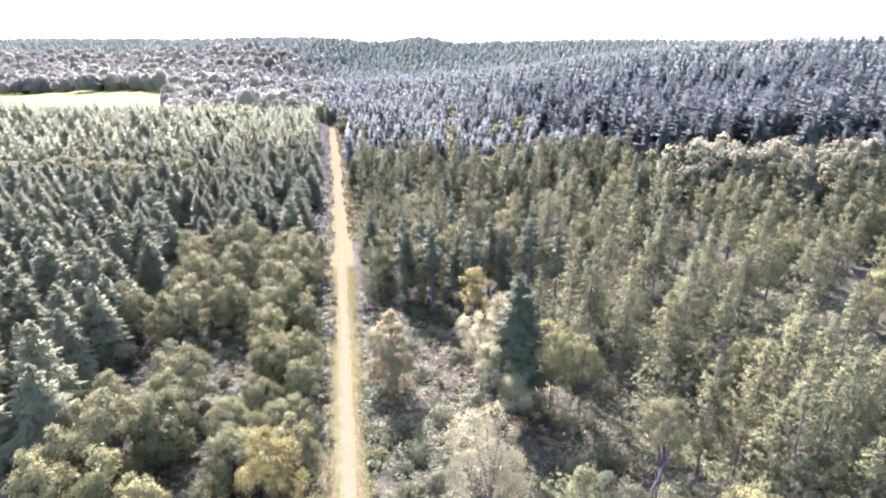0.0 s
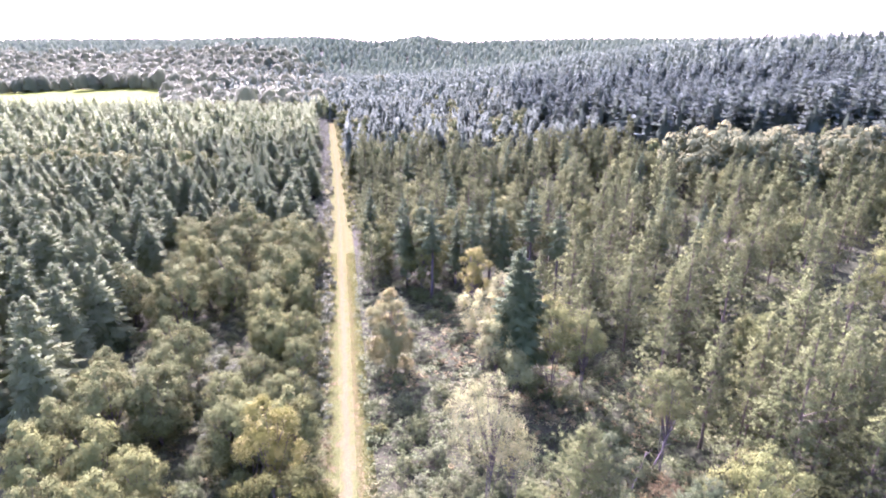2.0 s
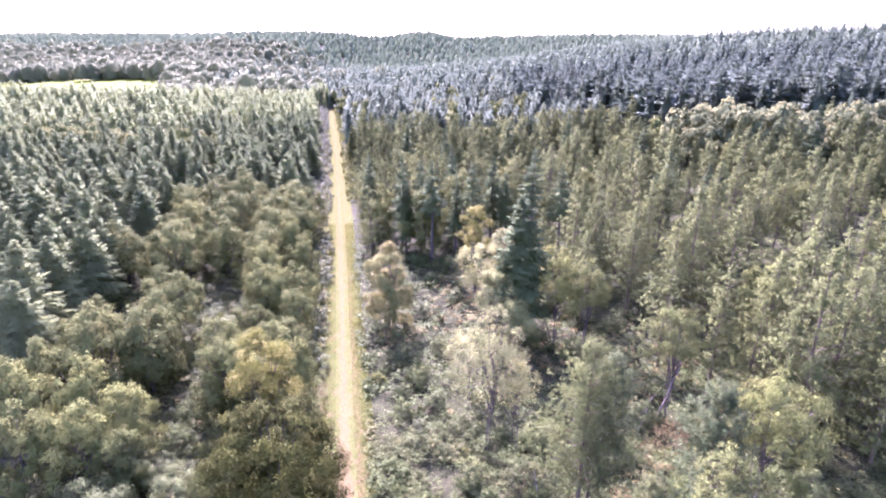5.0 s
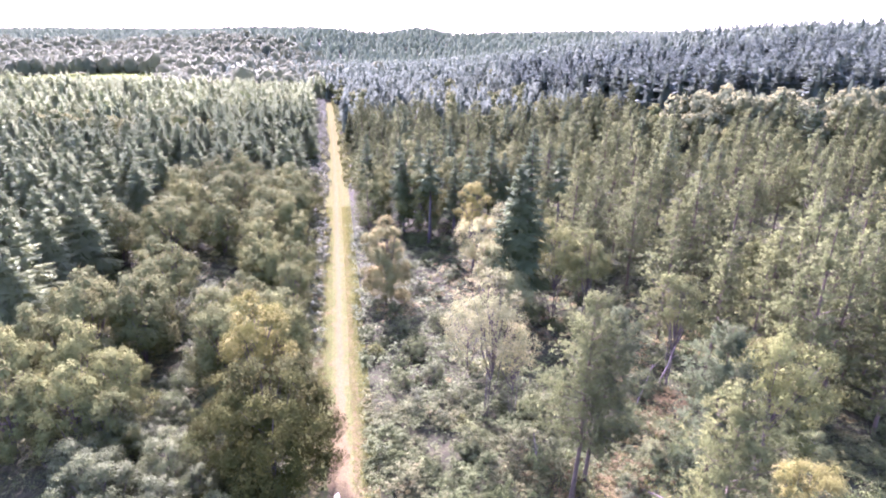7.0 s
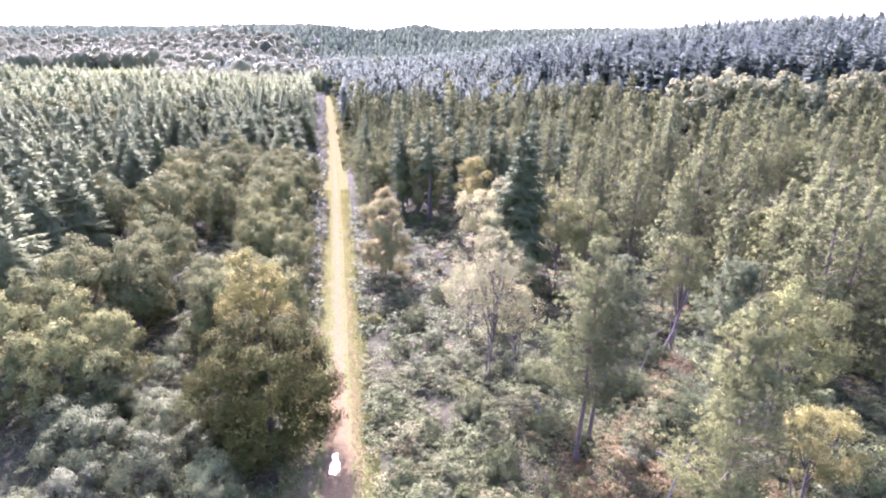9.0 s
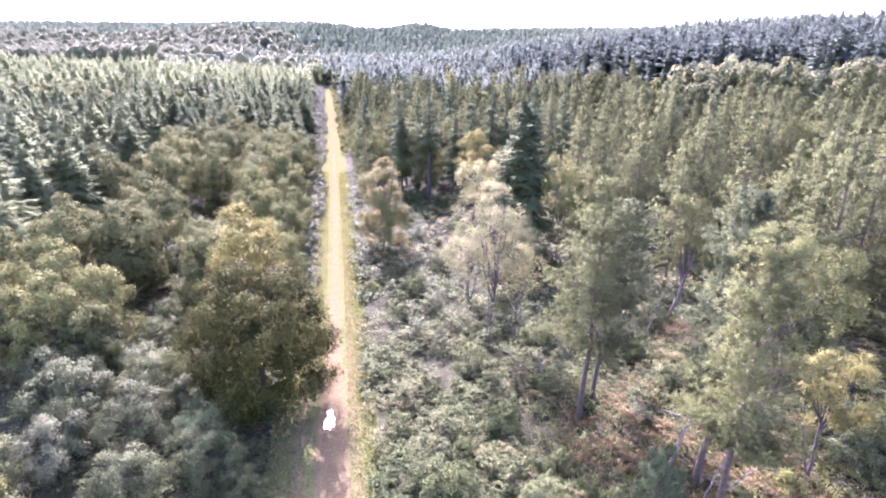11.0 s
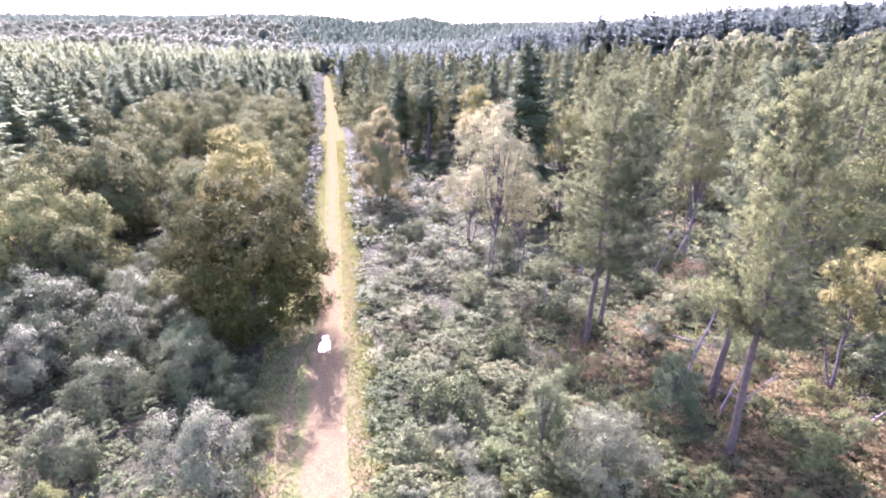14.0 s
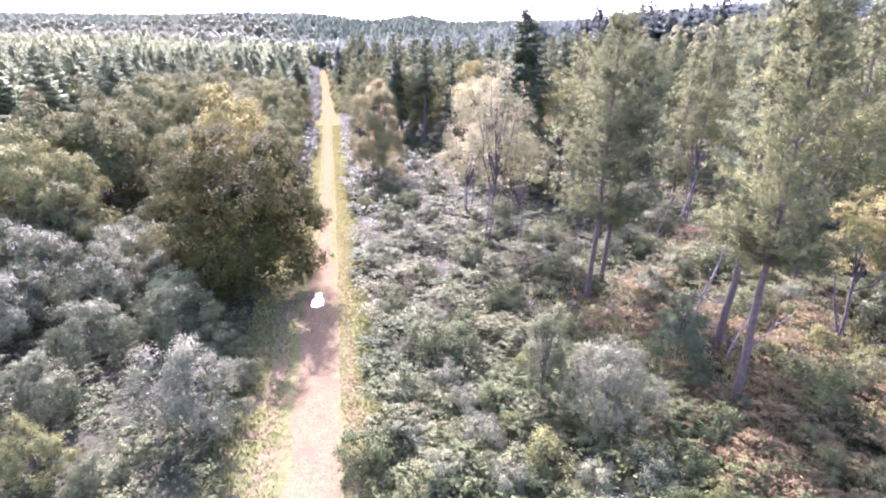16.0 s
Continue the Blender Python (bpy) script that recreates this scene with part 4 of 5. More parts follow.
def dome_crown(seed, h, r0, leaves, leaf):
    """A broad rounded crown for far broadleaf trees: an uneven dome set with leafy sprays."""
    r = np.random.default_rng(seed)
    g, t = far_crown(seed, h * 0.92, r0 * 0.84, 6, 9, (2.2, 0.6), 0.16)
    d = unit(r.normal(size=(leaves, 3)) * [1, 1, 0.8] + [0, 0, 0.35])
    d[:, 2] = np.abs(d[:, 2])
    lump = 0.86 + 0.16 * np.sin(d[:, 0] * 6 + seed) * np.sin(d[:, 1] * 6 + 2 * seed) + 0.1 * np.sin(d[:, 2] * 9 + seed)
    pos = d * lump[:, None] * [r0 * 0.95, r0 * 0.95, h * 0.57] + [0, 0, h * 0.4]
    g2 = blades(r, pos, r.normal(size=(leaves, 3)) + [0, 0, 0.3], leaf * r.uniform(0.6, 1.5, leaves), leaf * r.uniform(0.5, 1.1, leaves), 0.3, facing=d + r.normal(scale=0.35, size=d.shape))
    bumps = np.stack([np.cos(d[:, 0] * 6 + seed), np.cos(d[:, 1] * 6 + 2 * seed), np.zeros(leaves)], -1)
    g2 = soft(*g2, np.repeat(d + [0, 0, 0.15] - 0.35 * bumps + r.normal(scale=0.12, size=d.shape), 4, 0))
    # Dome core and hollows between lumps tinted darker: shade put into the colour.
    return join(g, g2), np.concatenate([t * 0.7, np.repeat(np.clip(0.5 + 0.8 * (lump - 0.86) / 0.2 + r.uniform(-0.3, 0.3, leaves), 0, 1.3), 4)])


def far_shapes(kind):
    out = []
    for s in range(4):
        if kind == "spruce_mid":
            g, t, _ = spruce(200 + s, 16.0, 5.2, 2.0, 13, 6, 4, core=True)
        elif kind == "spruce_far":
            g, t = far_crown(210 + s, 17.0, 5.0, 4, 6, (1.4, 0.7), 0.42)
        elif kind == "pine_mid":
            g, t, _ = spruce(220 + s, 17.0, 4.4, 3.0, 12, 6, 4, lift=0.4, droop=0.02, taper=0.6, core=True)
        elif kind == "leaf_mid":
            g, t, _, _ = broadleaf(230 + s, 14.0, 5.0, 1.5, 9, 260, 1.05)
        elif kind == "scrub":
            g, t, _, _ = broadleaf(260 + s, 12.0, 6.0, -3.0, 4, 70, 2.4, solid=0.3)
        elif kind == "conifer_hill":
            g, t, _ = spruce(250 + s, 17.0, 4.6, 2.0, 6, 4, 1, lift=0.1, droop=0.05, taper=0.6)
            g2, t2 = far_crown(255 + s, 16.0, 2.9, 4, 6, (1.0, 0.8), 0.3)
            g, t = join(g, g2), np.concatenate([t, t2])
        else:
            g, t = dome_crown(245 + s, 16.0, 8.4, 110, 1.3)
        out.append((g, t))
    return out


def clear_of(x, y):
    ok = np.ones(len(x), bool)
    for a, b, g in taken:
        ok &= (x - a) ** 2 + (y - b) ** 2 > g * g
    return ok


def in_oval(x, y, cx, cy, rx, ry):
    return ((x - cx) / rx) ** 2 + ((y - cy) / ry) ** 2 < 1


r = np.random.default_rng(300)
for x, y, h in ((-57, 80.6, 15.8), (-57.4, 73, 15.5), (-52.6, 59.4, 14.4), (-43.1, 152, 16.0)):
    plant(spruces[int(h) % 4], x, y, r.uniform(0, 360), h / 16.0)
    note(x, y, 4)
for x, y, h in ((-3.7, 103.4, 20.6), (20.8, 100.7, 20.4), (16.7, 109.2, 22.0), (90.5, 139.5, 21.6), (90.6, 154.5, 20.4), (-9.0, 108, 17), (1.2, 109, 16.5), (11.4, 108, 17.5), (-6.2, 114, 19)):
    kind = bare_firs[0] if -10 < x < 22 and int(x * 10) % 3 else firs[int(y * 3) % 2]
    plant(kind, x, y, r.uniform(0, 360), h / 20.0 * (1.1 if x > 80 else 1.0))
    note(x, y, 3)
for x, y, h in ((33, 75, 17), (28.2, 79.2, 17.6), (38.9, 71.5, 19.6), (59.7, 88, 18.5), (44.7, 57.7, 16.5), (31.2, 57, 17), (20.3, 77, 16), (25, 89.5, 19), (26.8, 61.9, 17), (41.9, 61.5, 11.5), (40.5, 50.5, 18.5), (33.4, 53.0, 14), (45.5, 46, 17), (16, 90, 15), (46, 52.5, 15), (52, 59, 16), (43, 47, 13), (44.5, 53, 17.5), (38.5, 55.5, 17), (48.5, 57.5, 18), (41.5, 44, 15)):
    plant(fine_pines[int(x) % 3], x, y, r.uniform(0, 360), h / 18.0)
    note(x, y, 3)

# one jittered grid serves the stand on each side
gx, gy = scatter(r, -420, 420, 40, 440, 6.6)
keep = in_view(gx, gy) & clear_of(gx, gy) & ~in_field(gx, gy)
u = gx - ride_x(gy)
keep &= (u < -8.5) | (u > 6.0) | (gy > 408)
heath = in_oval(gx, gy, -135, 205, 50, 13) | ((gx < -150 + 0.1 * gy) & (gy > 405))
left = keep & (u < 0) & (gx < -52 - 0.22 * np.minimum(gy - 60, 70)) & (gy > 55)
left |= keep & (u < 0) & (gy > 134)
pale = keep & in_oval(gx, gy, 101, 172, 33, 19)
dark = keep & (gy > 195) & (gx > 38 + np.maximum(0, 312 - gy) * 0.33)
edge = np.where(gy < 60, 30, np.where(gy < 106, 13 + (106 - gy) * 0.22, -500))
right = keep & (u > 0) & (gx > edge) & ~pale & ~dark & (gy > 44)
dist = np.hypot(gx, gy)


def stock(mask, models, count, low_f, high_f):
    """Plants the nearest trees of a stand as things; returns the mask of the others."""
    q = np.flatnonzero(mask)
    q = q[np.argsort(dist[q])]
    for j in q[:count]:
        plant(models[r.integers(0, len(models))], float(gx[j]), float(gy[j]), r.uniform(0, 360), r.uniform(low_f, high_f))
    rest = np.zeros(len(gx), bool)
    rest[q[count:]] = True
    return rest


left_conifer = left & ~heath & (np.random.default_rng(8).uniform(size=len(gx)) > 0.15)
rest_left = stock(left_conifer, spruces, 240, 0.72, 1.12)
mixed = r.uniform(size=len(gx))
right &= (r.uniform(size=len(gx)) > np.where(gy < 80, 0.6, np.where(gy < 120, 0.3, 0.2))) & ~in_oval(gx, gy, 61, 84, 13, 11)
rest_right = stock(right & (mixed < 0.74), fine_pines, 70, 0.75, 1.2)
rest_right = stock(rest_right, pines, 160, 0.75, 1.2)
rest_birch = stock(right & (mixed >= 0.74) & (mixed < 0.92), birches, 46, 0.8, 1.3)
rest_fir = stock(right & (mixed >= 0.92) & (gy < 230), firs, 40, 0.75, 1.0)
for i, m in enumerate(spruces):
    place_first(m, (-66.0, -74.0, -63.0, -81.0)[i], (66.5, 75.5, 96.0, 88.0)[i], 30 * i)
for i, m in enumerate(firs):
    place_first(m, (8.6, -10.2)[i], (113.0, 112.5)[i], 30 * i)
place_first(bare_firs[0], 4.6, 105.5, 20)
for i, m in enumerate(fine_pines):
    place_first(m, (30.5, 36.5, 48.5)[i], (86.0, 57.0, 63.0)[i], 30 * i)
for i, m in enumerate(pines):
    place_first(m, (47.0, 52.5, 24.6, 43.0)[i], (66.0, 74.0, 98.0, 80.0)[i], 30 * i)


def sizes(mask, a, b):
    return r.uniform(a, b, int(mask.sum()))


def grow(name, label, kind, mask, mat, a, b):
    if mask.any():
        wood(name, label, far_shapes(kind), gx[mask], gy[mask], sizes(mask, a, b), mat, r)


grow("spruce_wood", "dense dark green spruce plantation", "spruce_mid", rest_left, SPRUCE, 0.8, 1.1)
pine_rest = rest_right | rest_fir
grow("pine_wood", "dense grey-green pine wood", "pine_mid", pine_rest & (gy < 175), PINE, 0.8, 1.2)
# The same pines further off, in the needles with haze in their colour.
grow("pine_wood", "pine wood further along the track, with haze in its colour", "pine_mid", pine_rest & (gy >= 175), HAZE_CONIFER, 0.8, 1.2)
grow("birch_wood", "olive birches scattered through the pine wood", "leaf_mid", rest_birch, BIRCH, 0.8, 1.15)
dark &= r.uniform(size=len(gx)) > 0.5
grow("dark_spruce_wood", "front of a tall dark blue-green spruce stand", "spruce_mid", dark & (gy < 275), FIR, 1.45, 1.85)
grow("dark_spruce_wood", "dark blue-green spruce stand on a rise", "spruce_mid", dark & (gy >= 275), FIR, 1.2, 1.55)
grow("pale_wood", "pale yellow-green broadleaf wood", "leaf_mid", pale, LIME, 1.2, 1.45)
grow("heath_wood", "pale brownish birch scrub within the plantation", "leaf_mid", left & heath, BIRCH, 0.75, 1.05)

gx, gy = scatter(r, -1650, 1650, 440, 1760, 12.6)
keep = in_view(gx, gy, 30) & ~in_field(gx, gy)
keep &= np.abs(gx - ride_x(gy)) > np.where(gy < 404, 6, 0)
ragged = r.normal(scale=45.0, size=len(gx)) + 40 * np.sin(gy * 0.02)
leafy = (gy > 440) & (gx < -0.29 * gy - 10 + ragged) & (gy < 1080 + ragged) | ((gx < -0.26 * gy) & (gy < 560))
grow("broadleaf_wood", "pale autumn-tinged broadleaf wood on a hillside", "leaf_far", keep & leafy & (r.uniform(size=len(gx)) > 0.25), WOODLAND, 0.85, 1.5)
# Ridge conifers also carry the haze in their needle colour.
grow("hill_wood", "distant conifer forest covering the ridges", "conifer_hill", keep & ~leafy & (gy < 1000), HAZE_CONIFER, 0.85, 1.25)
grow("ridge_wood", "distant conifer forest along the skyline", "spruce_far", keep & ~leafy & (gy >= 1000) & (r.uniform(size=len(gx)) > 0.15), HAZE_CONIFER, 0.75, 1.15)

# ---- undergrowth ----


def patch(x, y, a, b, c):
    """A soft patchy field between 0 and 1."""
    return 0.5 + 0.25 * (np.sin(x * a + y * b + c) + np.sin(x * b * 1.3 - y * a * 0.8 + 2 * c))


def mound(x, y):
    """Height of the tangle of old growth that the fronds stand on."""
    return 1.4 * np.maximum(0, patch(x, y, 0.9, 0.75, 0.3) - 0.35) + 0.9 * np.maximum(0, patch(x, y, 2.1, 1.7, 1.3) - 0.45)


def ferns(name, label, x, y, mat, r, size, fronds, pairs, category="bracken", broad=0.5):
    """Arching fronds with paired leaflets, many plants in one mesh."""
    n = len(x)
    px = np.repeat(np.stack([x, y, land(x, y) + mound(x, y)], -1), fronds, 0)
    m = n * fronds
    az = r.uniform(0, 2 * np.pi, m)
    L = size * r.uniform(0.6, 1.25, m)
    out = np.stack([np.cos(az), np.sin(az), np.zeros(m)], -1)
    side = np.stack([-np.sin(az), np.cos(az), np.zeros(m)], -1)
    up = np.array([0, 0, 1.0])
    lift = r.uniform(0.55, 1.0, m)
    plant_own = r.uniform(-0.35, 0.5, n) + 1.1 * (patch(x, y, 0.35, 0.5, 4.0) - 0.3)
    own = np.repeat(np.repeat(plant_own, fronds) + r.uniform(-0.2, 0.3, m), pairs * 2 * 4)
    cs, ws, ls = [], [], []
    for s in np.linspace(0.25, 1.0, pairs):
        c = px + out * (L * s * 0.8)[:, None] + up * (L * lift * (1.25 * s - 0.85 * s * s) + 0.1)[:, None]
        w = L * broad * (1.08 - s) ** 0.6
        tang = unit(out * 0.8 + up * (lift * (1.25 - 1.7 * s))[:, None])
        for sg in (-1, 1):
            axis = unit(side * sg + tang * 0.55 + r.normal(scale=0.12, size=side.shape) - up * 0.15)
            cs.append(c + axis * (w * 0.45)[:, None])
            ws.append(axis)
            ls.append(w)
    c, a, l = (np.stack(q, 1).reshape(-1, *q[0].shape[1:]) for q in (cs, ws, ls))
    v, f = blades(r, c, a, l, l * (0.32 if pairs > 3 else 0.5), 0.12, facing=np.tile(up, (len(c), 1)) + r.normal(scale=0.35, size=c.shape))
    g = soft(v, f, np.repeat(a * [0.35, 0.35, 0.2] + up * 0.9 + r.normal(scale=0.42, size=c.shape), 4, 0))
    return tagged(new(name, leaf_mesh(name, g, mat, own)), label, category, kind="stuff")


def carpet(name, label, x, y, mat, r, leaf, tall, category):
    """Loose low leaves of brambles and heather in mounds."""
    h = tall * patch(x, y, 1.1, 0.7, 0.4) * r.uniform(0.15, 1.0, len(x))
    c = np.stack([x, y, land(x, y) + 0.05 + h + (mound(x, y) * 0.9 if tall > 0.3 else 0)], -1)
    axis = unit(r.normal(size=c.shape) * [1, 1, 0.45])
    L = leaf * r.uniform(0.6, 1.4, len(x))
    v, f = blades(r, c, axis, L, L * 0.65, 0.15, facing=np.array([0, 0, 1.0]) + r.normal(scale=0.45, size=c.shape))
    t = np.repeat(1.5 * patch(x, y, 0.5, 0.8, 2.0) - 0.25 + r.uniform(-0.22, 0.22, len(x)), 4)
    g = soft(v, f, np.repeat(np.array([0, 0, 1.0]) + r.normal(scale=0.3, size=c.shape), 4, 0))
    return tagged(new(name, leaf_mesh(name, g, mat, t)), label, category, kind="stuff")


r = np.random.default_rng(500)


def sown(n, x0, x1, y0, y1):
    return r.uniform(x0, x1, n), r.uniform(y0, y1, n)


def right_side(x, y):
    return (x - ride_x(y) > 2.7) & (np.abs(x) < 0.86 * y + 8)


def left_side(x, y):
    return (x - ride_x(y) < -4.2 + 2.2 * np.clip((y - 46) / 10, 0, 1)) & (np.abs(x) < 0.86 * y + 8)


def orange_ground(x, y):
    """Where the bracken has turned and the litter shows."""
    return np.exp(-(((x - 15) / 8) ** 2 + ((y - 33) / 9) ** 2)) + 0.8 * np.exp(-(((x - 2) / 7) ** 2 + ((y - 88) / 16) ** 2)) + 0.9 * np.exp(-(((x - 19) / 8) ** 2 + ((y - 19) / 6) ** 2)) + 0.8 * np.exp(-(((x - 26) / 6) ** 2 + ((y - 28) / 7) ** 2)) + 0.9 * np.exp(-(((x - 23) / 4) ** 2 + ((y - 50) / 5) ** 2)) + 0.8 * np.exp(-(((x - 12) / 5) ** 2 + ((y - 64) / 5) ** 2)) + 1.1 * np.exp(-(((x + 7) / 2.5) ** 2 + ((y - 72) / 3) ** 2)) + 0.6 * np.exp(-(((x - 24) / 14) ** 2 + ((y - 66) / 12) ** 2))


x, y = sown(6400, -12, 46, 12, 52)
dry = orange_ground(x, y) + 0.25 * patch(x, y, 0.5, 0.4, 1.0) > r.uniform(0.3, 1.0, len(x))
ok = right_side(x, y) & (patch(x, y, 0.45, 0.38, 0.7) + 0.4 * patch(x, y, 1.3, 1.1, 2.0) > 0.42)
q = ok & ~dry
near = q & (y < 31)
ferns("bracken", "silvery green bracken near the track", x[near], y[near], BRACKEN, r, 1.05, 5, 8, broad=0.36)
q = q & (y >= 31)
ferns("bracken", "silvery green bracken covering the clearing", x[q], y[q], BRACKEN, r, 1.05, 5, 5, broad=0.42)
q = ok & dry & (r.uniform(size=len(x)) < 0.75)
ferns("dry_bracken", "rust-brown dying bracken under the pines", x[q], y[q], DRYFERN, r, 0.85, 5, 6, broad=0.36)
x, y = sown(3000, -24, 60, 52, 112)
ok = right_side(x, y)
dry = orange_ground(x, y) + 0.3 * patch(x, y, 0.3, 0.25, 1.0) > r.uniform(0.3, 1.0, len(x))
q = ok & ~dry
ferns("bracken", "pale green bracken towards the forest edge", x[q], y[q], BRACKEN, r, 1.3, 4, 3)
q = ok & dry
ferns("dry_bracken", "rust-brown bracken towards the forest edge", x[q], y[q], DRYFERN, r, 1.1, 4, 3)
x, y = sown(500, -34, -6, 13, 38)
q = left_side(x, y)
ferns("bracken", "green bracken among sallow bushes", x[q], y[q], BRACKEN, r, 1.1, 6, 9, broad=0.34)
x, y = sown(2400, -52, -6, 14, 100)
q = left_side(x, y) & (y > 36)
ferns("bracken", "pale bracken between birches and bushes", x[q], y[q], BRACKEN, r, 1.15, 5, 4)

x, y = sown(64000, -12, 58, 12, 60)
q = right_side(x, y) & (patch(x, y, 0.6, 0.5, 3.0) + 0.5 > r.uniform(0.2, 1.0, len(x)))
carpet("brambles", "low bramble and heather growth among bracken", x[q], y[q], BRAMBLE, r, 0.2, 0.8, "undergrowth")
x, y = sown(52000, -28, 64, 58, 132)
q = right_side(x, y)
carpet("brambles", "grey-green low scrub near the forest edge", x[q], y[q], BRAMBLE, r, 0.29, 1.0, "undergrowth")
x, y = sown(26000, 30, 78, 58, 122)
carpet("undergrowth", "deep green undergrowth on the floor of the pine wood", x, y, BRAMBLE, r, 0.45, 0.9, "undergrowth")
x, y = sown(60000, -54, -6, 13, 100)
q = left_side(x, y)
carpet("brambles", "low bramble growth between birch thickets", x[q], y[q], BRAMBLE, r, 0.2, 0.9, "undergrowth")
x, y = sown(26000, 4, 32, 13, 52)
q = right_side(x, y) & (orange_ground(x, y) > r.uniform(0.15, 0.9, len(x)))
carpet("leaf_litter", "orange-brown fallen leaves and dead bracken on the ground", x[q], y[q], DRYFERN, r, 0.17, 0.18, "leaf litter")
q = np.random.default_rng(77)
x, y = q.uniform(13, 25, 420), q.uniform(14, 24, 420)
ferns("dry_bracken", "golden dry bracken beside the pines", x, y, DRYFERN, q, 0.95, 5, 6, broad=0.36)

# grass of the verges
n = 34000
y = 9 + 121 * r.uniform(0, 1, n) ** 1.4
u = np.where(r.uniform(size=n) < 0.6, r.uniform(1.25, 3.5, n), r.uniform(-4.8, -1.5, n))
u = np.where((u < 0) & (y > 52), u * 0.5, u)
x = ride_x(y) + u
tall = r.uniform(0.06, 0.3, n) * np.clip(np.abs(u) / 3.4, 0.3, 1.2) * (1 + y / 80)
axis = unit(np.stack([r.normal(scale=0.5, size=n), r.normal(scale=0.5, size=n), np.ones(n)], -1))
v, f = blades(r, np.stack([x, y, land(x, y) + tall * 0.4], -1), axis, tall, 0.05 + tall * 0.16, 0.1)
tagged(new("verge_grass", mesh_of("verge_grass", v, f, GRASS, np.repeat(np.clip(patch(x, y, 0.8, 0.3, 1.2) + r.uniform(-0.3, 0.3, n), 0, 1), 4))), "yellow-green tufted grass along the track", "grass", kind="stuff")

# golden tussocks among the dry bracken
n = 30000
x, y = sown(n, 5, 34, 14, 48)
q = (orange_ground(x, y) + 0.5 * patch(x, y, 0.6, 0.7, 5.0) > r.uniform(0.35, 1.1, n)) & (patch(x, y, 1.6, 1.9, 0.2) > 0.42) & right_side(x, y)
x, y = x[q], y[q]
tall = r.uniform(0.25, 0.65, len(x))
axis = unit(np.stack([r.normal(scale=0.45, size=len(x)), r.normal(scale=0.45, size=len(x)), np.ones(len(x))], -1))
v, f = blades(r, np.stack([x, y, land(x, y) + mound(x, y) * 0.6 + tall * 0.4], -1), axis, tall, 0.04 + tall * 0.1, 0.1)
tagged(new("dry_grass", mesh_of("dry_grass", v, f, GRASS, np.repeat(0.8 + 0.9 * patch(x, y, 0.8, 0.6, 1.2) + r.uniform(-0.3, 0.3, len(x)), 4))), "golden tussocks of dry grass among dying bracken", "grass", kind="stuff")

# pale scrub strip between the far track and the plantation
x, y = sown(820, -9, -2.0, 60, 420)
x = x + ride_x(y)
wood("heath_scrub", "pale grey-green scrub along the track", far_shapes("scrub"), x, y, r.uniform(0.09, 0.2, len(x)), SILVER, r, "scrub")
x, y = sown(370, 3.0, 8.5, 150, 420)
x = x + ride_x(y)
wood("heath_scrub", "olive scrub at the foot of the pines along the track", far_shapes("scrub"), x, y, r.uniform(0.1, 0.26, len(x)), BIRCH, r, "scrub")

# puddle in the wheel rut
k = Mat("muddy_glare_water")
# Much paler than wet mud: the bright glare is put into the base colour.
k.put(k.bsdf.inputs["Base Color"], k.ramp(k.noise(2.0, 3.0, k.place()), [(0.3, (0.42, 0.32, 0.18)), (0.7, (0.55, 0.44, 0.26))]))
k.bsdf.inputs["Roughness"].default_value = 0.4
k.bsdf.inputs["Specular IOR Level"].default_value = 0.7
k.bump(k.noise(6.0, 2.0, k.place()), 0.1, 0.01)
WATER = k.m


def puddle(cx, cy, half_w, half_l, seed, label):
    r = np.random.default_rng(seed)
    bm = bmesh.new()
    ring = []
    ph = r.uniform(0, 6, 3)
    for i in range(40):
        a = 2 * math.pi * i / 40
        k = 1 + 0.16 * math.sin(2 * a + ph[0]) + 0.16 * math.sin(3 * a + ph[1]) + 0.1 * math.sin(7 * a + ph[2])
        ly = half_l * k * math.sin(a)
        ring.append(bm.verts.new((half_w * k * math.cos(a) - 0.19 * ly, ly, 0.0)))
    top = bm.faces.new(ring)
    low = bmesh.ops.extrude_face_region(bm, geom=[top])
    for vert in [q for q in low["geom"] if isinstance(q, bmesh.types.BMVert)]:
        vert.co = Vector((vert.co.x * 0.85, vert.co.y * 0.85, -0.06))
    bmesh.ops.recalc_face_normals(bm, faces=bm.faces)
    me = bpy.data.meshes.new("puddle")
    bm.to_mesh(me)
    bm.free()
    me.materials.append(WATER)
    o = new("puddle", me)
    o.location = (cx, cy, float(land(cx, cy)) + 0.055)
    return tagged(o, label, "puddle")


puddle(-9.05, 35.6, 0.44, 1.15, 4, "shallow muddy puddle in a wheel rut, glare in its pale colour")

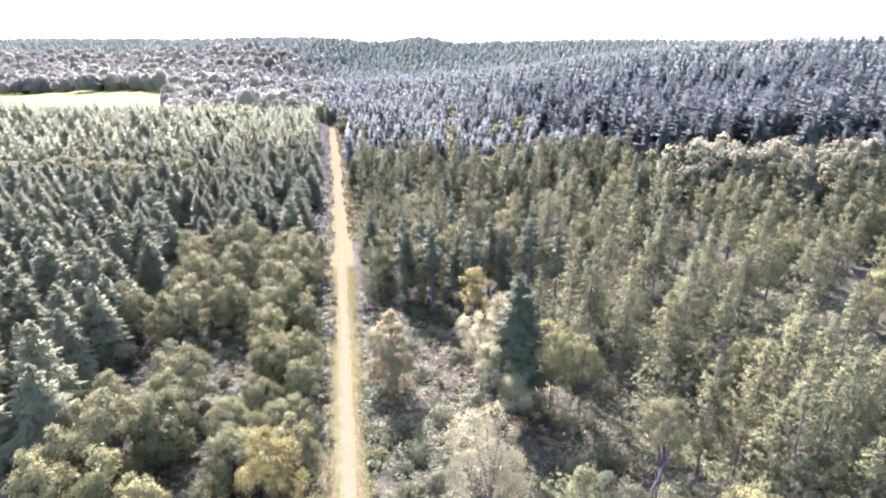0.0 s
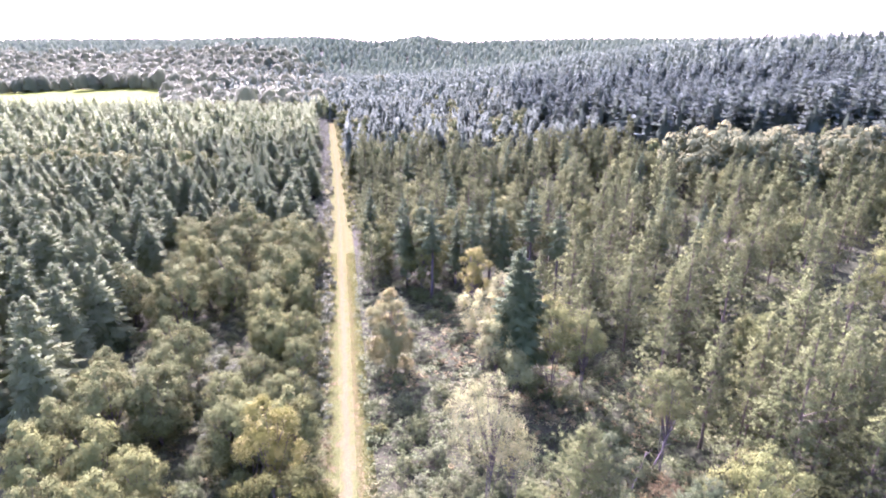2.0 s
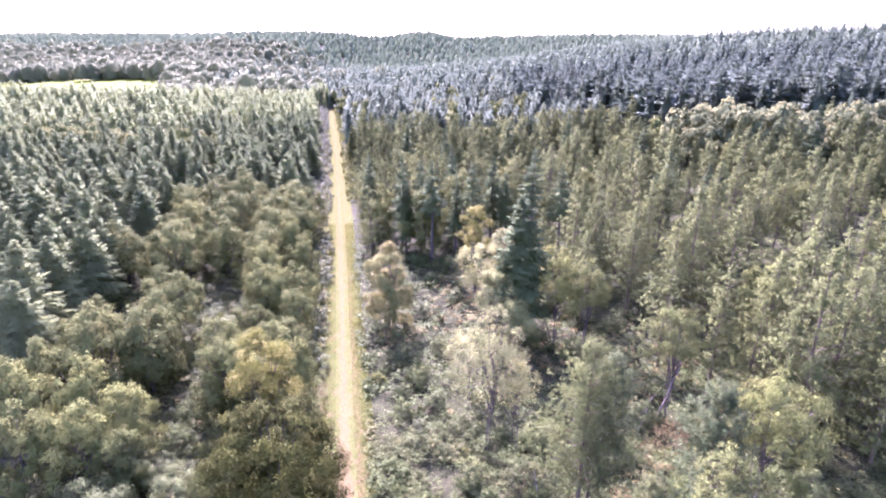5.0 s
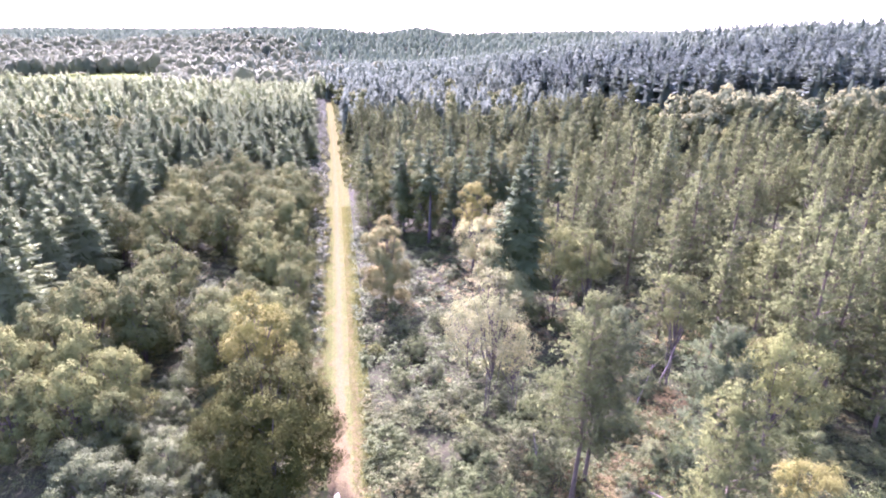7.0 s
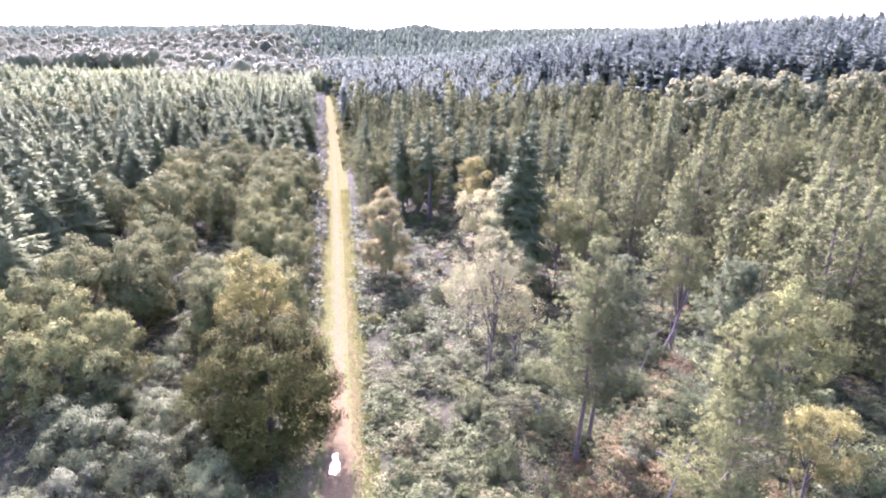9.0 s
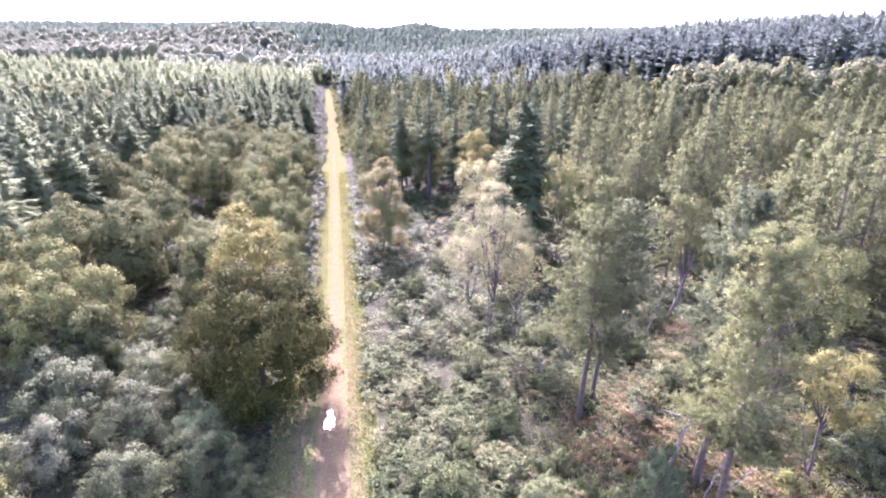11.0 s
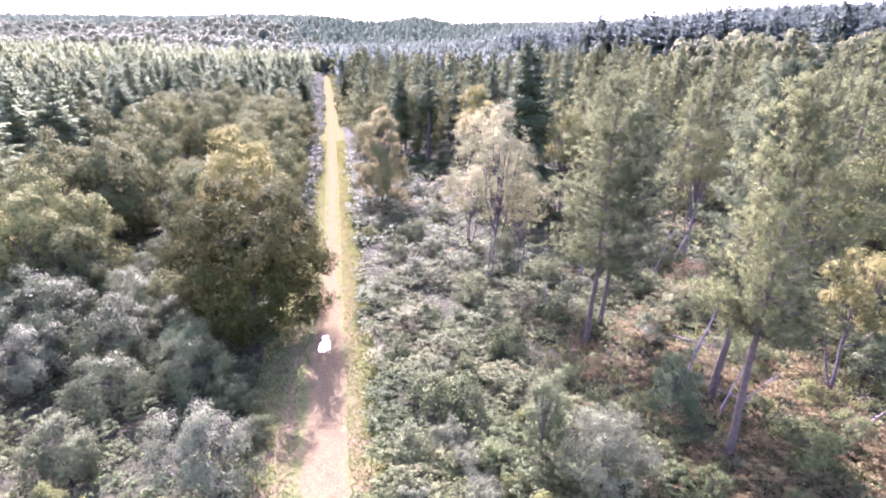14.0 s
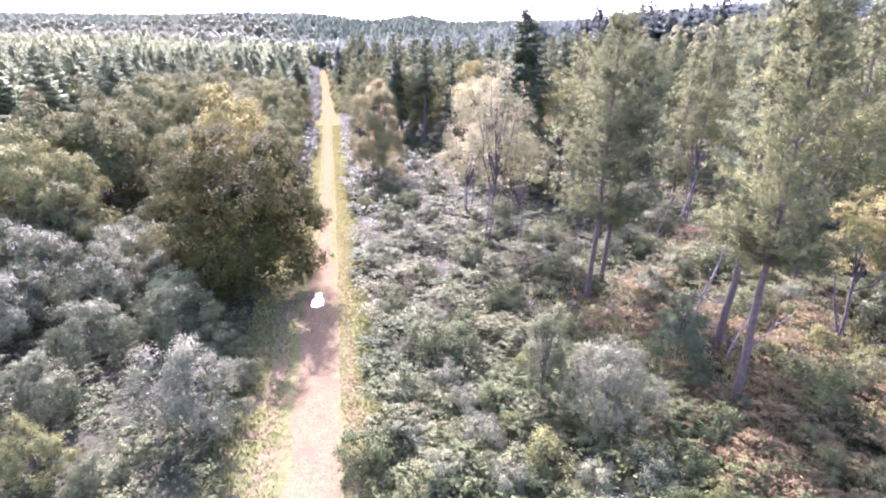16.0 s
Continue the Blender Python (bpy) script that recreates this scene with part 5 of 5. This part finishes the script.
# fallen branches and leaning dead stems in the clearing
def dead_stem(name, a, b, girth, seed, label, twigs=3):
    r = np.random.default_rng(seed)
    a, b = np.array(a, float), np.array(b, float)
    a[2] += float(land(a[0], a[1]))
    b[2] += float(land(b[0], b[1]))
    line = a + (b - a) * np.linspace(0, 1, 9)[:, None] + np.cumsum(r.normal(scale=0.05, size=(9, 3)), 0) * [1, 1, 0.4]
    pieces = [tube(line, np.linspace(girth, girth * 0.35, 9), 7)]
    for i in range(twigs):
        p = line[r.integers(3, 8)]
        w = unit(r.normal(size=3) + [0, 0, 0.8]) * r.uniform(0.5, 1.2)
        pieces.append(tube([p, p + w * 0.5 + r.normal(scale=0.06, size=3), p + w], [girth * 0.35, girth * 0.25, 0.008], 5))
    return tagged(new(name, mesh_of(name, *join(*pieces), DEAD_WOOD, smooth=True)), label, "dead wood", "dead wood in the clearing")


dead_stem("fallen_branch", (17.0, 37.8, 0.25), (20.4, 35.6, 0.3), 0.11, 1, "bleached fallen branch lying in dry bracken")
dead_stem("fallen_branch", (17.6, 29.6, 0.3), (21.6, 26.0, 0.35), 0.08, 2, "thin grey fallen branch beside pine trunks")
dead_stem("fallen_branch", (11.6, 20.0, 0.2), (14.4, 22.6, 0.35), 0.07, 3, "thin dead branch lying under the pines")
dead_stem("leaning_stem", (15.8, 30.6, -0.2), (17.6, 31.4, 6.5), 0.1, 4, "dead leaning stem beside a pine", 5)
dead_stem("leaning_stem", (24.2, 53.6, -0.2), (25.6, 52.4, 8.0), 0.12, 5, "bare greyish dead birch stem", 6)
dead_stem("leaning_stem", (20.6, 50.2, -0.1), (23.0, 52.6, 3.4), 0.09, 6, "broken pale stem leaning in the clearing", 2)
dead_stem("fallen_branch", (24.6, 25.8, 0.2), (27.4, 27.6, 0.9), 0.09, 7, "pale broken branch under a yellow oak", 4)
dead_stem("leaning_stem", (16.6, 27.2, -0.1), (18.2, 27.6, 4.6), 0.06, 8, "thin dead stem with bare pinkish twigs", 9)
dead_stem("leaning_stem", (17.6, 27.8, -0.1), (19.6, 26.6, 3.4), 0.05, 9, "thin dead stem with bare pinkish twigs", 9)
dead_stem("leaning_stem", (8.6, 40.4, -0.1), (8.2, 41.0, 3.8), 0.06, 10, "dark bare stem among bracken", 6)
dead_stem("leaning_stem", (12.2, 47.0, -0.1), (13.4, 47.6, 3.0), 0.05, 11, "thin broken stem in the clearing", 5)
